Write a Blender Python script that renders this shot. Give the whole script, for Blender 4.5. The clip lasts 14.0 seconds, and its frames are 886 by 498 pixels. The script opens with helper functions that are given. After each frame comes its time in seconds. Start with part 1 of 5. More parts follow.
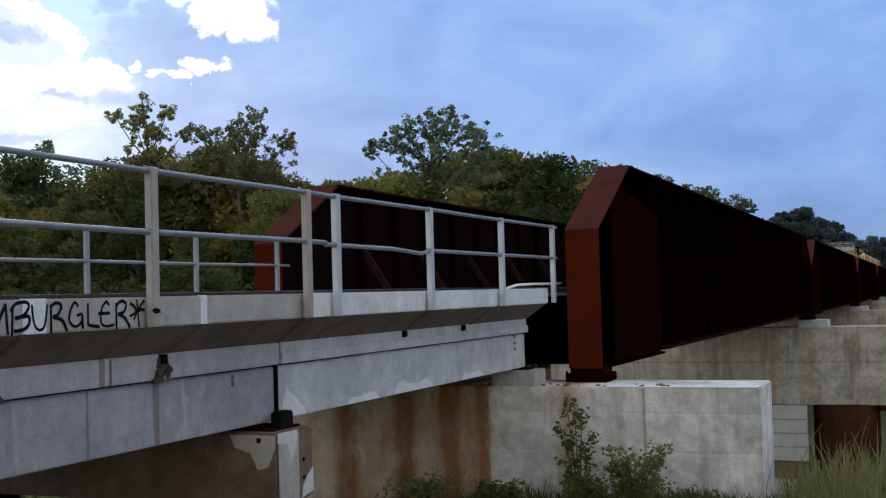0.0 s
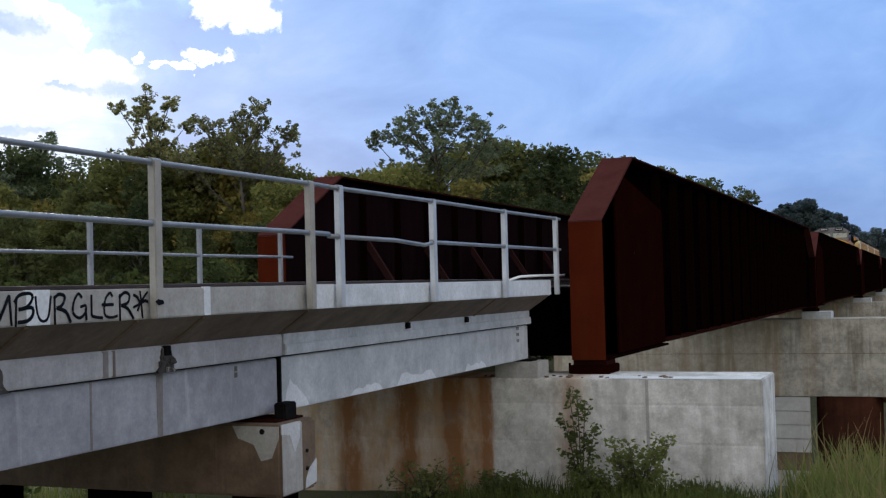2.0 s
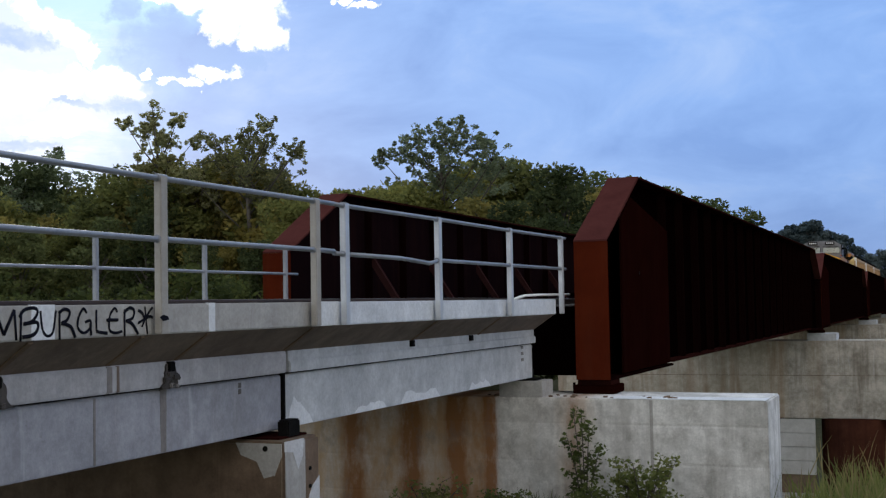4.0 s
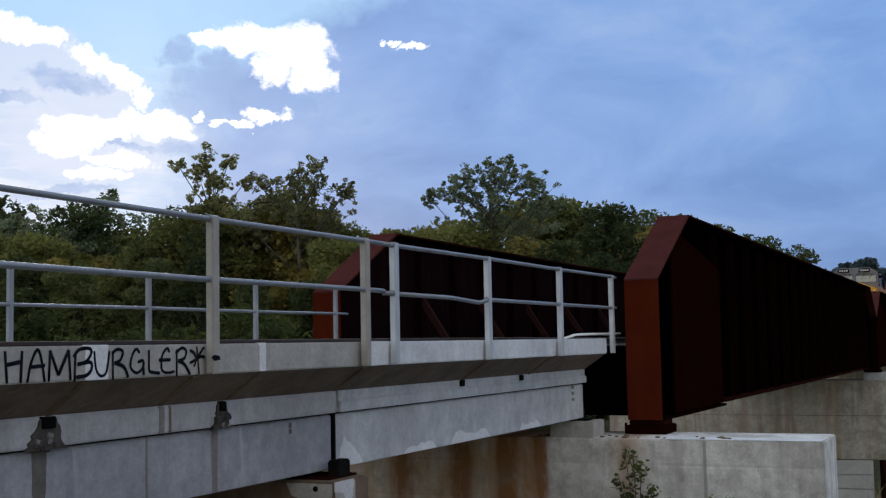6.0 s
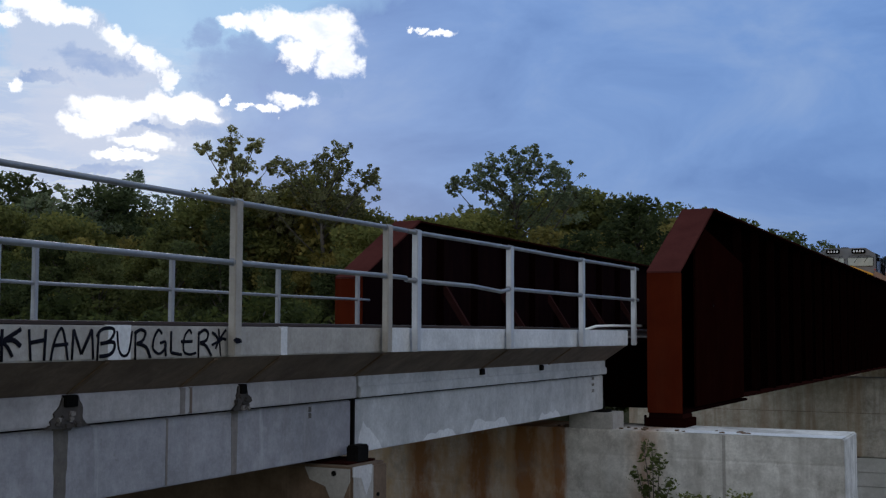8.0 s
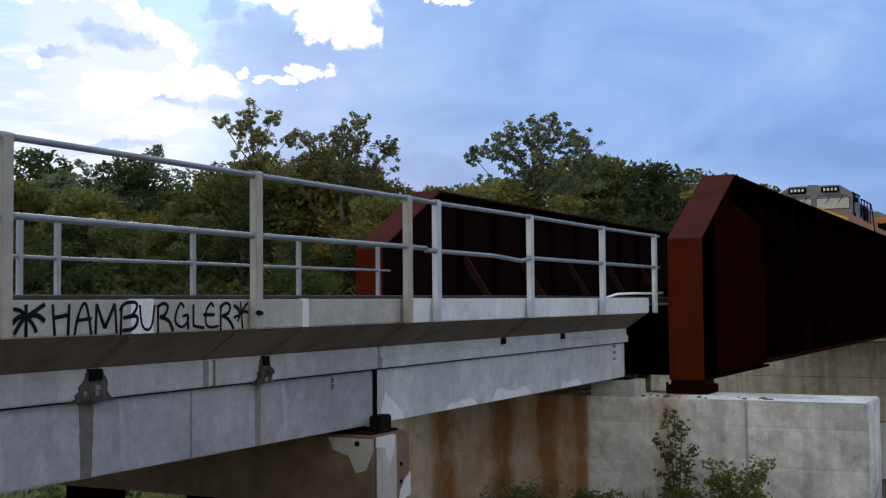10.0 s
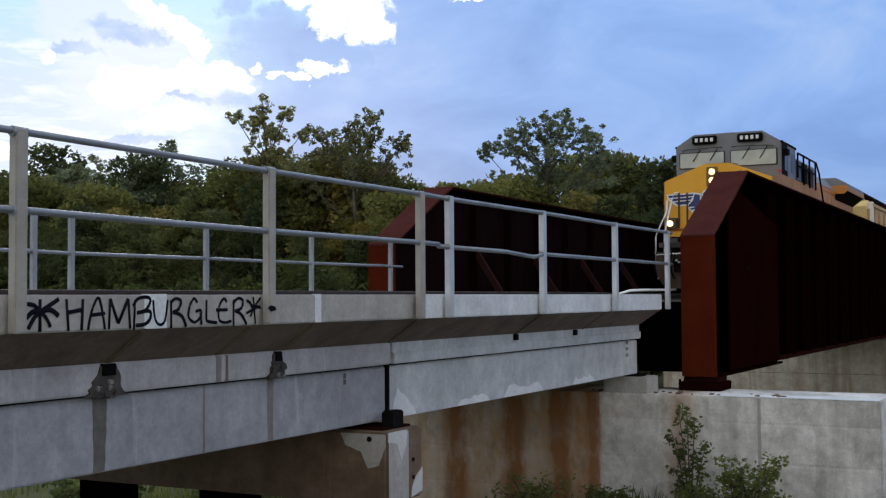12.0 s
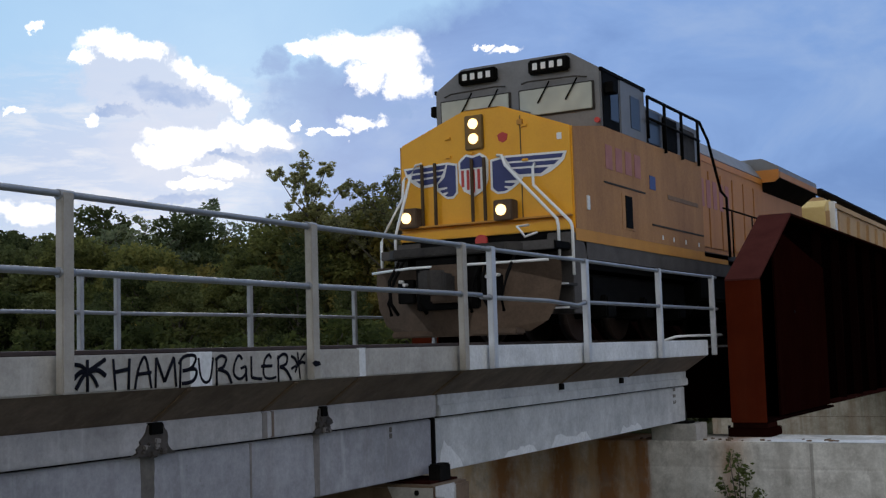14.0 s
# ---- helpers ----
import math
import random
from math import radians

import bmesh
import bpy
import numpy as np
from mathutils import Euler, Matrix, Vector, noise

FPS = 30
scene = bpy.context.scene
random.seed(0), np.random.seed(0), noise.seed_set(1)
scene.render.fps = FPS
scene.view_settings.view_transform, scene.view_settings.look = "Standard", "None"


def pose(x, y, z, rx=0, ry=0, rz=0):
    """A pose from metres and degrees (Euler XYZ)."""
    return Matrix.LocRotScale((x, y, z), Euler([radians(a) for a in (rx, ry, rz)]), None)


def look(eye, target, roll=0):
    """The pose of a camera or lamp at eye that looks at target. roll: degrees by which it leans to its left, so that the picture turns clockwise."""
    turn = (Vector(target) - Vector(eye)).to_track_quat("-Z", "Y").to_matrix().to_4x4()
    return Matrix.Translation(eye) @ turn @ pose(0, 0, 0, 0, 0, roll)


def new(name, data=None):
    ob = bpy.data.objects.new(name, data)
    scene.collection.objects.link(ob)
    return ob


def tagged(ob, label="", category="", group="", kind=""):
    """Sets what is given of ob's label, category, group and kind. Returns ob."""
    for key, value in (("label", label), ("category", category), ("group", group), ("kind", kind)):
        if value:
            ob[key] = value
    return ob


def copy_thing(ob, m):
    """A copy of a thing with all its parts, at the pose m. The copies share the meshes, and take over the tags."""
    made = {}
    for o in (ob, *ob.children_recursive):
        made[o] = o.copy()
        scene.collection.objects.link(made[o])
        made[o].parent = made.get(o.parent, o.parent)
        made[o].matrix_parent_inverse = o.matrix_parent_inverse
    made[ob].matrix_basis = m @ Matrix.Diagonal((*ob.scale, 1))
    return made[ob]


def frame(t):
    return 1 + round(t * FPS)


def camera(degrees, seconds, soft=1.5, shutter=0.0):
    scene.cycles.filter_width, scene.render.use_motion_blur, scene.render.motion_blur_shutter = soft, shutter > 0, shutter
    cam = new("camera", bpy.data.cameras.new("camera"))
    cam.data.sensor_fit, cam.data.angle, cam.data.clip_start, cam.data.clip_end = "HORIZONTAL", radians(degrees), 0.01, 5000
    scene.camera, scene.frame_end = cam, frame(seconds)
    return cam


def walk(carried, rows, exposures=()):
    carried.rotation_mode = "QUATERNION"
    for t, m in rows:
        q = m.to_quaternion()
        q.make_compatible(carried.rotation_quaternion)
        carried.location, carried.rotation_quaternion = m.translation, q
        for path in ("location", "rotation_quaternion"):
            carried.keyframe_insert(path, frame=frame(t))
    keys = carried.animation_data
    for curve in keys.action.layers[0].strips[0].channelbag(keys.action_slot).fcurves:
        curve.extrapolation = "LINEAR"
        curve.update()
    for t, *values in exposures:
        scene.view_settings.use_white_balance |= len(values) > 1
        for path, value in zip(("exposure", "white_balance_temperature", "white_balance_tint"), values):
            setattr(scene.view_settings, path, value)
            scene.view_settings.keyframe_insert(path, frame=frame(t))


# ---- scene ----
EYE = (8.96, 0.0, -0.092)
cam = camera(40.64, 14.0, soft=1.3)
PATH = [(0.0, 22.08, 2.12, 1.55), (0.5, 22.45, 2.05, 1.52), (1.0, 22.42, 1.83, 1.94), (1.5, 22.43, 1.65, 1.69), (2.0, 22.23, 1.72, 1.52),
        (2.5, 23.67, 2.34, 1.98), (4.8, 21.99, 2.83, 0.62), (5.0, 22.70, 3.05, 0.45), (5.5, 23.63, 3.64, 0.52), (6.0, 24.84, 4.53, 1.11),
        (6.5, 25.46, 4.92, 1.14), (7.0, 25.62, 4.79, 1.04), (7.5, 26.29, 4.52, 0.86), (8.0, 25.84, 3.96, -0.22), (8.2, 25.93, 3.64, -0.38),
        (10.3, 26.93, 2.51, 0.50), (10.5, 26.96, 2.59, 0.17), (11.0, 27.41, 2.21, 0.12), (11.5, 27.48, 2.50, 0.40), (12.0, 27.43, 2.34, 0.34),
        (12.5, 27.64, 2.81, 0.60), (13.0, 28.05, 3.10, 1.25), (13.5, 28.82, 3.73, 1.80), (14.0, 29.53, 4.83, 1.72)]
EXPOSE = [(0.0, 0.0, 6500, 10), (1.5, 0.04, 6500, 10), (2.0, 0.12, 6500, 10), (2.7, 0.10, 6500, 10), (5.0, -0.02, 6500, 10), (6.0, -0.25, 6400, 10), (6.5, -0.35, 6300, 10), (7.0, -0.6, 6150, 10),
          (7.5, -0.66, 6100, 10), (8.2, -0.52, 6150, 10), (10.3, 0.0, 6500, 10), (13.0, 0.0, 6500, 10), (14.0, -0.35, 6450, 10)]
walk(cam, [(t, pose(*EYE, 90 + p, r, y)) for t, y, p, r in PATH], exposures=EXPOSE)

XC = 0.38          # centre line of the track; rail top is z = 0
DECK_END = 19.15   # end of the concrete trestle
GIRDER_Y = 19.55   # where the first steel span begins
SPAN = 39.7        # length of a steel span
GRADE = 0.004      # fall of the steel bridge away from the trestle, metres to the metre
BRIDGE = pose(0, GIRDER_Y, 0, -math.degrees(GRADE)) @ pose(0, -GIRDER_Y, 0)


# ---- node helpers ----
def math_node(nt, op, a, b=None, c=None):
    n = nt.nodes.new("ShaderNodeMath")
    n.operation = op
    for i, v in enumerate((a, b, c)):
        if v is None:
            continue
        if isinstance(v, (int, float)):
            n.inputs[i].default_value = v
        else:
            nt.links.new(v, n.inputs[i])
    return n.outputs[0]


def ramp(nt, fac, stops):
    n = nt.nodes.new("ShaderNodeValToRGB")
    nt.links.new(fac, n.inputs[0])
    el = n.color_ramp.elements
    el.remove(el[1])
    el[0].position = stops[0][0]
    for p, c in stops[1:]:
        el.new(p)
    for e, (p, c) in zip(el, stops):
        e.color = (*c, 1) if isinstance(c, tuple) else (c, c, c, 1)
    return n.outputs[0]


def mix(nt, fac, a, b, mode="MIX"):
    n = nt.nodes.new("ShaderNodeMix")
    n.data_type, n.blend_type = "RGBA", mode
    for i, v in ((0, fac), (6, a), (7, b)):
        if isinstance(v, tuple):
            n.inputs[i].default_value = (*v, 1)
        elif isinstance(v, (int, float)):
            n.inputs[i].default_value = v
        else:
            nt.links.new(v, n.inputs[i])
    return n.outputs[2]


def noise_tex(nt, vec, scale, detail=4.0, rough=0.55, stretch=(1, 1, 1), distort=0.0):
    m = nt.nodes.new("ShaderNodeMapping")
    m.inputs["Scale"].default_value = stretch
    nt.links.new(vec, m.inputs["Vector"])
    n = nt.nodes.new("ShaderNodeTexNoise")
    n.inputs["Scale"].default_value, n.inputs["Detail"].default_value = scale, detail
    n.inputs["Roughness"].default_value, n.inputs["Distortion"].default_value = rough, distort
    nt.links.new(m.outputs[0], n.inputs["Vector"])
    return n.outputs[0]


# ---- world: a cloudy evening sky, brightest where the sun stands behind the clouds ----
SUN_AZ, SUN_EL = -40.0, 12.0
world = bpy.data.worlds.new("sky")
scene.world = world
world.use_nodes = True
wt = world.node_tree
wt.nodes.clear()
out = wt.nodes.new("ShaderNodeOutputWorld")
sky = wt.nodes.new("ShaderNodeTexSky")
sky.sky_type, sky.sun_disc = "NISHITA", False
sky.sun_elevation, sky.sun_rotation = radians(SUN_EL), radians(SUN_AZ)
sky.air_density, sky.dust_density, sky.ozone_density = 1.0, 1.0, 2.0
coord = wt.nodes.new("ShaderNodeTexCoord").outputs["Generated"]
sep = wt.nodes.new("ShaderNodeSeparateXYZ")
wt.links.new(coord, sep.inputs[0])
az = math_node(wt, "MULTIPLY", math_node(wt, "ARCTAN2", sep.outputs[0], sep.outputs[1]), 57.2958)
elev = math_node(wt, "MULTIPLY", math_node(wt, "ARCSINE", sep.outputs[2]), 57.2958)
wisp = noise_tex(wt, coord, 9.0, 6.0, 0.6, (1, 1, 1.7), 0.35)


def vec_node(op, a, b):
    n = wt.nodes.new("ShaderNodeVectorMath")
    n.operation = op
    for i, v in enumerate((a, b)):
        if isinstance(v, tuple):
            n.inputs[i].default_value = v
        elif v is not None:
            wt.links.new(v, n.inputs[i])
    return n.outputs["Value"] if op == "LENGTH" else n.outputs["Vector"]


def crinkle(scale, detail, amount):
    n = wt.nodes.new("ShaderNodeTexNoise")
    n.inputs["Scale"].default_value, n.inputs["Detail"].default_value, n.inputs["Roughness"].default_value = scale, detail, 0.62
    wt.links.new(coord, n.inputs["Vector"])
    return vec_node("MULTIPLY", vec_node("SUBTRACT", n.outputs["Color"], (0.5, 0.5, 0.5)), amount)


# azimuth and elevation in degrees, crinkled so that the banks get billowing rims
flat = wt.nodes.new("ShaderNodeCombineXYZ")
wt.links.new(az, flat.inputs[0])
wt.links.new(elev, flat.inputs[1])
place = vec_node("ADD", flat.outputs[0], crinkle(24.0, 5.0, (3.4, 2.1, 0.0)))
place = vec_node("ADD", place, crinkle(75.0, 4.0, (1.3, 0.95, 0.0)))
soft_place = vec_node("ADD", flat.outputs[0], crinkle(9.0, 5.0, (7.0, 3.0, 0.0)))


def banks(rows, inner=0.45, outer=1.2, where=None):
    """How far a direction lies within banks of cloud, given as rows of azimuth, elevation and their radii."""
    near_ = None
    for ca, ce, ra, re in rows:
        d = vec_node("LENGTH", vec_node("MULTIPLY", vec_node("SUBTRACT", where or place, (ca, ce, 0.0)), (1 / ra, 1 / re, 0.0)), None)
        near_ = d if near_ is None else math_node(wt, "MINIMUM", near_, d)
    m = wt.nodes.new("ShaderNodeMapRange")
    m.interpolation_type = "SMOOTHSTEP"
    wt.links.new(near_, m.inputs["Value"])
    m.inputs["From Min"].default_value, m.inputs["From Max"].default_value = inner, outer
    m.inputs["To Min"].default_value, m.inputs["To Max"].default_value = 1.0, 0.0
    return m.outputs["Result"]


# clear evening blue; pale haze round the hidden sun; the grey-blue storm layer on the other side
layer = mix(wt, wisp, (0.41, 0.74, 1.17), (0.56, 0.90, 1.26))
layer = mix(wt, banks([(-45.0, 8.0, 13.0, 5.6)], 0.3, 1.15, soft_place), layer, (0.62, 0.79, 1.12))
streaks = ramp(wt, noise_tex(wt, coord, 16.0, 6.0, 0.66, (1, 1, 4.5), 0.4), [(0.46, 0.0), (0.64, 1.0)])
layer = mix(wt, math_node(wt, "MULTIPLY", math_node(wt, "MULTIPLY", streaks, banks([(-44.0, 9.5, 10.0, 5.0)], 0.4, 1.1)), 0.7), layer, (1.0, 1.06, 1.2))
split = wt.nodes.new("ShaderNodeSeparateXYZ")
wt.links.new(place, split.inputs[0])
lift = math_node(wt, "MULTIPLY", math_node(wt, "MAXIMUM", math_node(wt, "SUBTRACT", split.outputs[1], 12.6), 0.0), 2.3)
rim = math_node(wt, "SUBTRACT", math_node(wt, "ADD", split.outputs[0], 36.5), lift)
storm = ramp(wt, math_node(wt, "ADD", math_node(wt, "DIVIDE", rim, 6.0), 0.4), [(0.0, 0.0), (0.75, 1.0)])
billow = ramp(wt, noise_tex(wt, coord, 6.0, 6.0, 0.58, (1, 1, 2.0), 0.5), [(0.34, (0.205, 0.39, 0.84)), (0.52, (0.285, 0.50, 0.98)), (0.68, (0.40, 0.60, 1.02))])
low = ramp(wt, math_node(wt, "DIVIDE", elev, 16.0), [(0.0, (0.60, 0.64, 0.70)), (0.45, (0.98, 0.97, 0.97)), (1.0, (1.0, 1.0, 1.0))])
layer = mix(wt, storm, layer, mix(wt, 1.0, billow, low, "MULTIPLY"))
WHITE, GREY = (1.75, 1.75, 1.78), (0.27, 0.485, 0.93)
# the towering cloud on the sun's side: a pale body with a hard bright rim, a shining mass under it, grey shreds across
body = banks([(-43.6, 12.9, 3.0, 1.9), (-41.2, 12.2, 2.2, 1.5), (-41.5, 9.6, 4.0, 1.9), (-38.6, 10.2, 2.6, 0.9)], 0.8, 1.1)
layer = mix(wt, math_node(wt, "MULTIPLY", body, 0.8), layer, (0.74, 0.86, 1.13))
white = banks([(-33.6, 14.5, 2.6, 0.75), (-31.5, 14.0, 2.0, 1.15), (-30.9, 12.9, 1.3, 0.85), (-33.0, 13.1, 1.0, 0.8), (-36.0, 14.5, 1.2, 0.4),
               (-44.8, 14.5, 1.7, 0.6), (-43.2, 14.2, 1.1, 0.65), (-41.1, 13.5, 1.3, 0.65), (-39.9, 12.6, 0.9, 0.75), (-39.2, 11.7, 0.6, 0.55), (-46.3, 13.9, 0.8, 0.35),
               (-38.7, 10.5, 2.2, 0.65), (-41.3, 10.1, 2.0, 0.8), (-42.4, 9.2, 1.3, 0.6), (-40.0, 8.7, 1.6, 0.4), (-40.8, 8.0, 1.5, 0.28), (-37.6, 10.1, 1.4, 0.32),
               (-46.0, 11.0, 0.7, 0.36), (-49.3, 11.1, 0.5, 0.25), (-48.0, 15.2, 0.35, 0.3), (-48.7, 6.8, 1.5, 0.6), (-58.0, 13.0, 4.0, 2.5)], 0.62, 1.08)
shine = ramp(wt, noise_tex(wt, coord, 30.0, 6.0, 0.62, (1, 1, 1.6), 0.5), [(0.34, 0.72), (0.52, 1.0)])
layer = mix(wt, math_node(wt, "MULTIPLY", white, shine), layer, WHITE)
grey = banks([(-35.3, 13.3, 1.0, 0.85), (-37.3, 13.6, 0.9, 0.8), (-35.7, 12.4, 2.0, 0.75), (-36.3, 11.4, 1.6, 0.7), (-42.4, 12.3, 2.2, 0.5), (-40.7, 12.3, 0.9, 0.5), (-37.3, 9.4, 1.2, 0.35),
              (-36.0, 8.7, 0.9, 0.9), (-33.6, 11.9, 1.5, 0.6), (-31.4, 11.5, 1.3, 0.4), (-43.0, 7.2, 3.2, 0.35), (-44.6, 11.4, 1.6, 0.3), (-39.4, 9.4, 1.4, 0.22)], 0.55, 1.12)
layer = mix(wt, math_node(wt, "MULTIPLY", math_node(wt, "MULTIPLY", grey, ramp(wt, noise_tex(wt, coord, 22.0, 6.0, 0.65, (1, 1, 2.2), 0.4), [(0.36, 0.5), (0.58, 1.0)])), 0.82), layer, GREY)
layer = mix(wt, banks([(-33.0, 11.0, 1.0, 0.42), (-34.4, 10.6, 0.7, 0.26), (-35.3, 10.7, 0.35, 0.2), (-26.3, 14.2, 1.0, 0.24), (-27.3, 14.5, 0.4, 0.16), (-36.4, 11.0, 0.4, 0.2)], 0.6, 1.1), layer, WHITE)
# overhead and behind the camera the sky is a thin bright overcast, which gives the place its even light
lofty = ramp(wt, math_node(wt, "DIVIDE", elev, 90.0), [(0.22, 0.0), (0.45, 0.62)])
back = ramp(wt, math_node(wt, "ADD", math_node(wt, "MULTIPLY", math_node(wt, "SUBTRACT", math_node(wt, "MULTIPLY", sep.outputs[0], 0.55), sep.outputs[1]), 0.5), 0.5), [(0.50, 0.0), (0.80, 1.0)])
lofty = math_node(wt, "MAXIMUM", lofty, back)
layer = mix(wt, lofty, layer, mix(wt, wisp, (0.86, 0.87, 0.90), (1.30, 1.30, 1.32)))
clear = wt.nodes.new("ShaderNodeBackground")
clear.inputs[1].default_value = 0.06
wt.links.new(sky.outputs[0], clear.inputs[0])
cloud = wt.nodes.new("ShaderNodeBackground")
wt.links.new(layer, cloud.inputs[0])
cloud.inputs[1].default_value = 1.0
over = wt.nodes.new("ShaderNodeMixShader")
over.inputs[0].default_value = 0.86
wt.links.new(clear.outputs[0], over.inputs[1])
wt.links.new(cloud.outputs[0], over.inputs[2])
wt.links.new(over.outputs[0], out.inputs[0])

sun = new("sun", bpy.data.lights.new("sun", "SUN"))
sun.data.energy, sun.data.angle, sun.data.color = 0.6, radians(14), (1.0, 0.93, 0.84)
a, e = radians(SUN_AZ), radians(SUN_EL + 8)
sun.matrix_world = look((math.sin(a) * 60, math.cos(a) * 60, math.tan(e) * 60), (0, 0, 0))


# ---- materials ----
def material(name, rough=0.8, metal=0.0):
    m = bpy.data.materials.new(name)
    m.use_nodes = True
    nt = m.node_tree
    b = nt.nodes["Principled BSDF"]
    b.inputs["Roughness"].default_value, b.inputs["Metallic"].default_value = rough, metal
    co = nt.nodes.new("ShaderNodeTexCoord").outputs["Object"]
    return m, nt, b, co


def bump(nt, b, height, strength=0.3, distance=0.01):
    n = nt.nodes.new("ShaderNodeBump")
    n.inputs["Strength"].default_value, n.inputs["Distance"].default_value = strength, distance
    nt.links.new(height, n.inputs["Height"])
    nt.links.new(n.outputs[0], b.inputs["Normal"])


def mottled(name, dark, light, scale=3.0, fine=40.0, rough=0.8, metal=0.0, relief=0.3, stretch=(1, 1, 1), distance=0.01):
    """A surface of two tones at two scales with fine relief."""
    m, nt, b, co = material(name, rough, metal)
    big = noise_tex(nt, co, scale, 5, 0.6, stretch)
    small = noise_tex(nt, co, fine, 3, 0.6)
    f = math_node(nt, "ADD", math_node(nt, "MULTIPLY", big, 0.7), math_node(nt, "MULTIPLY", small, 0.3))
    nt.links.new(ramp(nt, f, [(0.32, dark), (0.68, light)]), b.inputs["Base Color"])
    if rough > 0.6:
        b.inputs["Specular IOR Level"].default_value = 0.15 if light[0] > 0.04 else 0.03
    bump(nt, b, small, relief, distance)
    return m


def concrete(name, dark, light, stain=(0.13, 0.12, 0.105), amount=0.6, rust=0.0, board=0.0):
    """Cast concrete: blotches, fine pits, dark runs down the face, rust runs and board marks."""
    m, nt, b, co = material(name, 0.88)
    big = noise_tex(nt, co, 1.1, 6, 0.62)
    mid = noise_tex(nt, co, 6.0, 4, 0.6)
    pits = noise_tex(nt, co, 70.0, 2, 0.5)
    f = math_node(nt, "ADD", math_node(nt, "MULTIPLY", big, 0.65), math_node(nt, "MULTIPLY", mid, 0.35))
    col = ramp(nt, f, [(0.39, dark), (0.61, light)])
    grain = ramp(nt, noise_tex(nt, co, 28.0, 4, 0.7), [(0.36, 0.88), (0.64, 1.07)])
    col = mix(nt, 1.0, col, grain, "MULTIPLY")
    lime = ramp(nt, noise_tex(nt, co, 5.5, 4, 0.65, (1, 1, 0.07)), [(0.58, 0.0), (0.72, 1.0)])
    col = mix(nt, math_node(nt, "MULTIPLY", lime, 0.35), col, tuple(min(0.70, 1.7 * v) for v in light))
    runs = noise_tex(nt, co, 2.2, 4, 0.6, (1, 1, 0.10))
    col = mix(nt, math_node(nt, "MULTIPLY", ramp(nt, runs, [(0.50, 0.0), (0.72, 1.0)]), amount), col, stain)
    spots = ramp(nt, noise_tex(nt, co, 13.0, 3, 0.7), [(0.66, 0.0), (0.74, 1.0)])
    col = mix(nt, math_node(nt, "MULTIPLY", spots, 0.35), col, stain)
    if rust > 0.5:
        # runs of rust below the girder seats: u is the place along the wall
        s = nt.nodes.new("ShaderNodeSeparateXYZ")
        nt.links.new(co, s.inputs[0])
        wob = math_node(nt, "MULTIPLY", math_node(nt, "SUBTRACT", noise_tex(nt, co, 3.0, 4, 0.65, (1, 1, 0.12)), 0.5), 0.022)
        u = math_node(nt, "ADD", math_node(nt, "ADD", math_node(nt, "DIVIDE", s.outputs[0], 12.0), 0.5), wob)
        where = ramp(nt, u, [(0.02, 0.7), (0.50, 1.0), (0.625, 0.9), (0.642, 0.12), (0.72, 0.08), (0.745, 0.45), (0.76, 0.45), (0.79, 0.0)])
        streak = ramp(nt, u, [(0.395, 0.0), (0.412, 0.9), (0.430, 0.7), (0.445, 0.2), (0.485, 0.15), (0.502, 0.85), (0.521, 0.8), (0.533, 0.15), (0.563, 0.2), (0.572, 1.0), (0.588, 0.9),
                              (0.600, 0.4), (0.620, 0.45), (0.627, 1.0), (0.637, 0.9), (0.642, 0.0), (0.736, 0.0), (0.75, 0.5), (0.768, 0.0)])
        patch = ramp(nt, noise_tex(nt, co, 3.2, 6, 0.68, (1, 1, 0.45)), [(0.40, 0.55), (0.60, 1.0)])
        k = math_node(nt, "MULTIPLY", math_node(nt, "MULTIPLY", streak, patch), 1.5)
        col = mix(nt, math_node(nt, "MULTIPLY", math_node(nt, "MULTIPLY", where, patch), rust * 1.02), col, (0.54, 0.345, 0.175))
        col = mix(nt, math_node(nt, "MINIMUM", math_node(nt, "MULTIPLY", k, rust), 0.92), col, (0.27, 0.105, 0.026))
        blot = ramp(nt, noise_tex(nt, co, 2.4, 6, 0.7, (1, 1, 0.7)), [(0.52, 0.0), (0.66, 1.0)])
        col = mix(nt, math_node(nt, "MULTIPLY", blot, 0.45), col, (0.20, 0.175, 0.145))
    elif rust:
        s = nt.nodes.new("ShaderNodeSeparateXYZ")
        nt.links.new(co, s.inputs[0])
        where = ramp(nt, math_node(nt, "ADD", math_node(nt, "DIVIDE", s.outputs[0], 12.0), 0.5), [(0.02, 0.7), (0.50, 1.0), (0.635, 0.9), (0.66, 0.05), (0.72, 0.05), (0.745, 0.45), (0.76, 0.45), (0.79, 0.0)])
        streak = ramp(nt, noise_tex(nt, co, 1.7, 4, 0.6, (1, 1, 0.06)), [(0.46, 0.0), (0.57, 1.0)])
        k = math_node(nt, "MULTIPLY", streak, where)
        col = mix(nt, math_node(nt, "MULTIPLY", where, rust * 0.85), col, (0.62, 0.49, 0.32))
        col = mix(nt, math_node(nt, "MULTIPLY", k, rust), col, (0.26, 0.115, 0.036))
    nt.links.new(col, b.inputs["Base Color"])
    h = math_node(nt, "ADD", pits, mid)
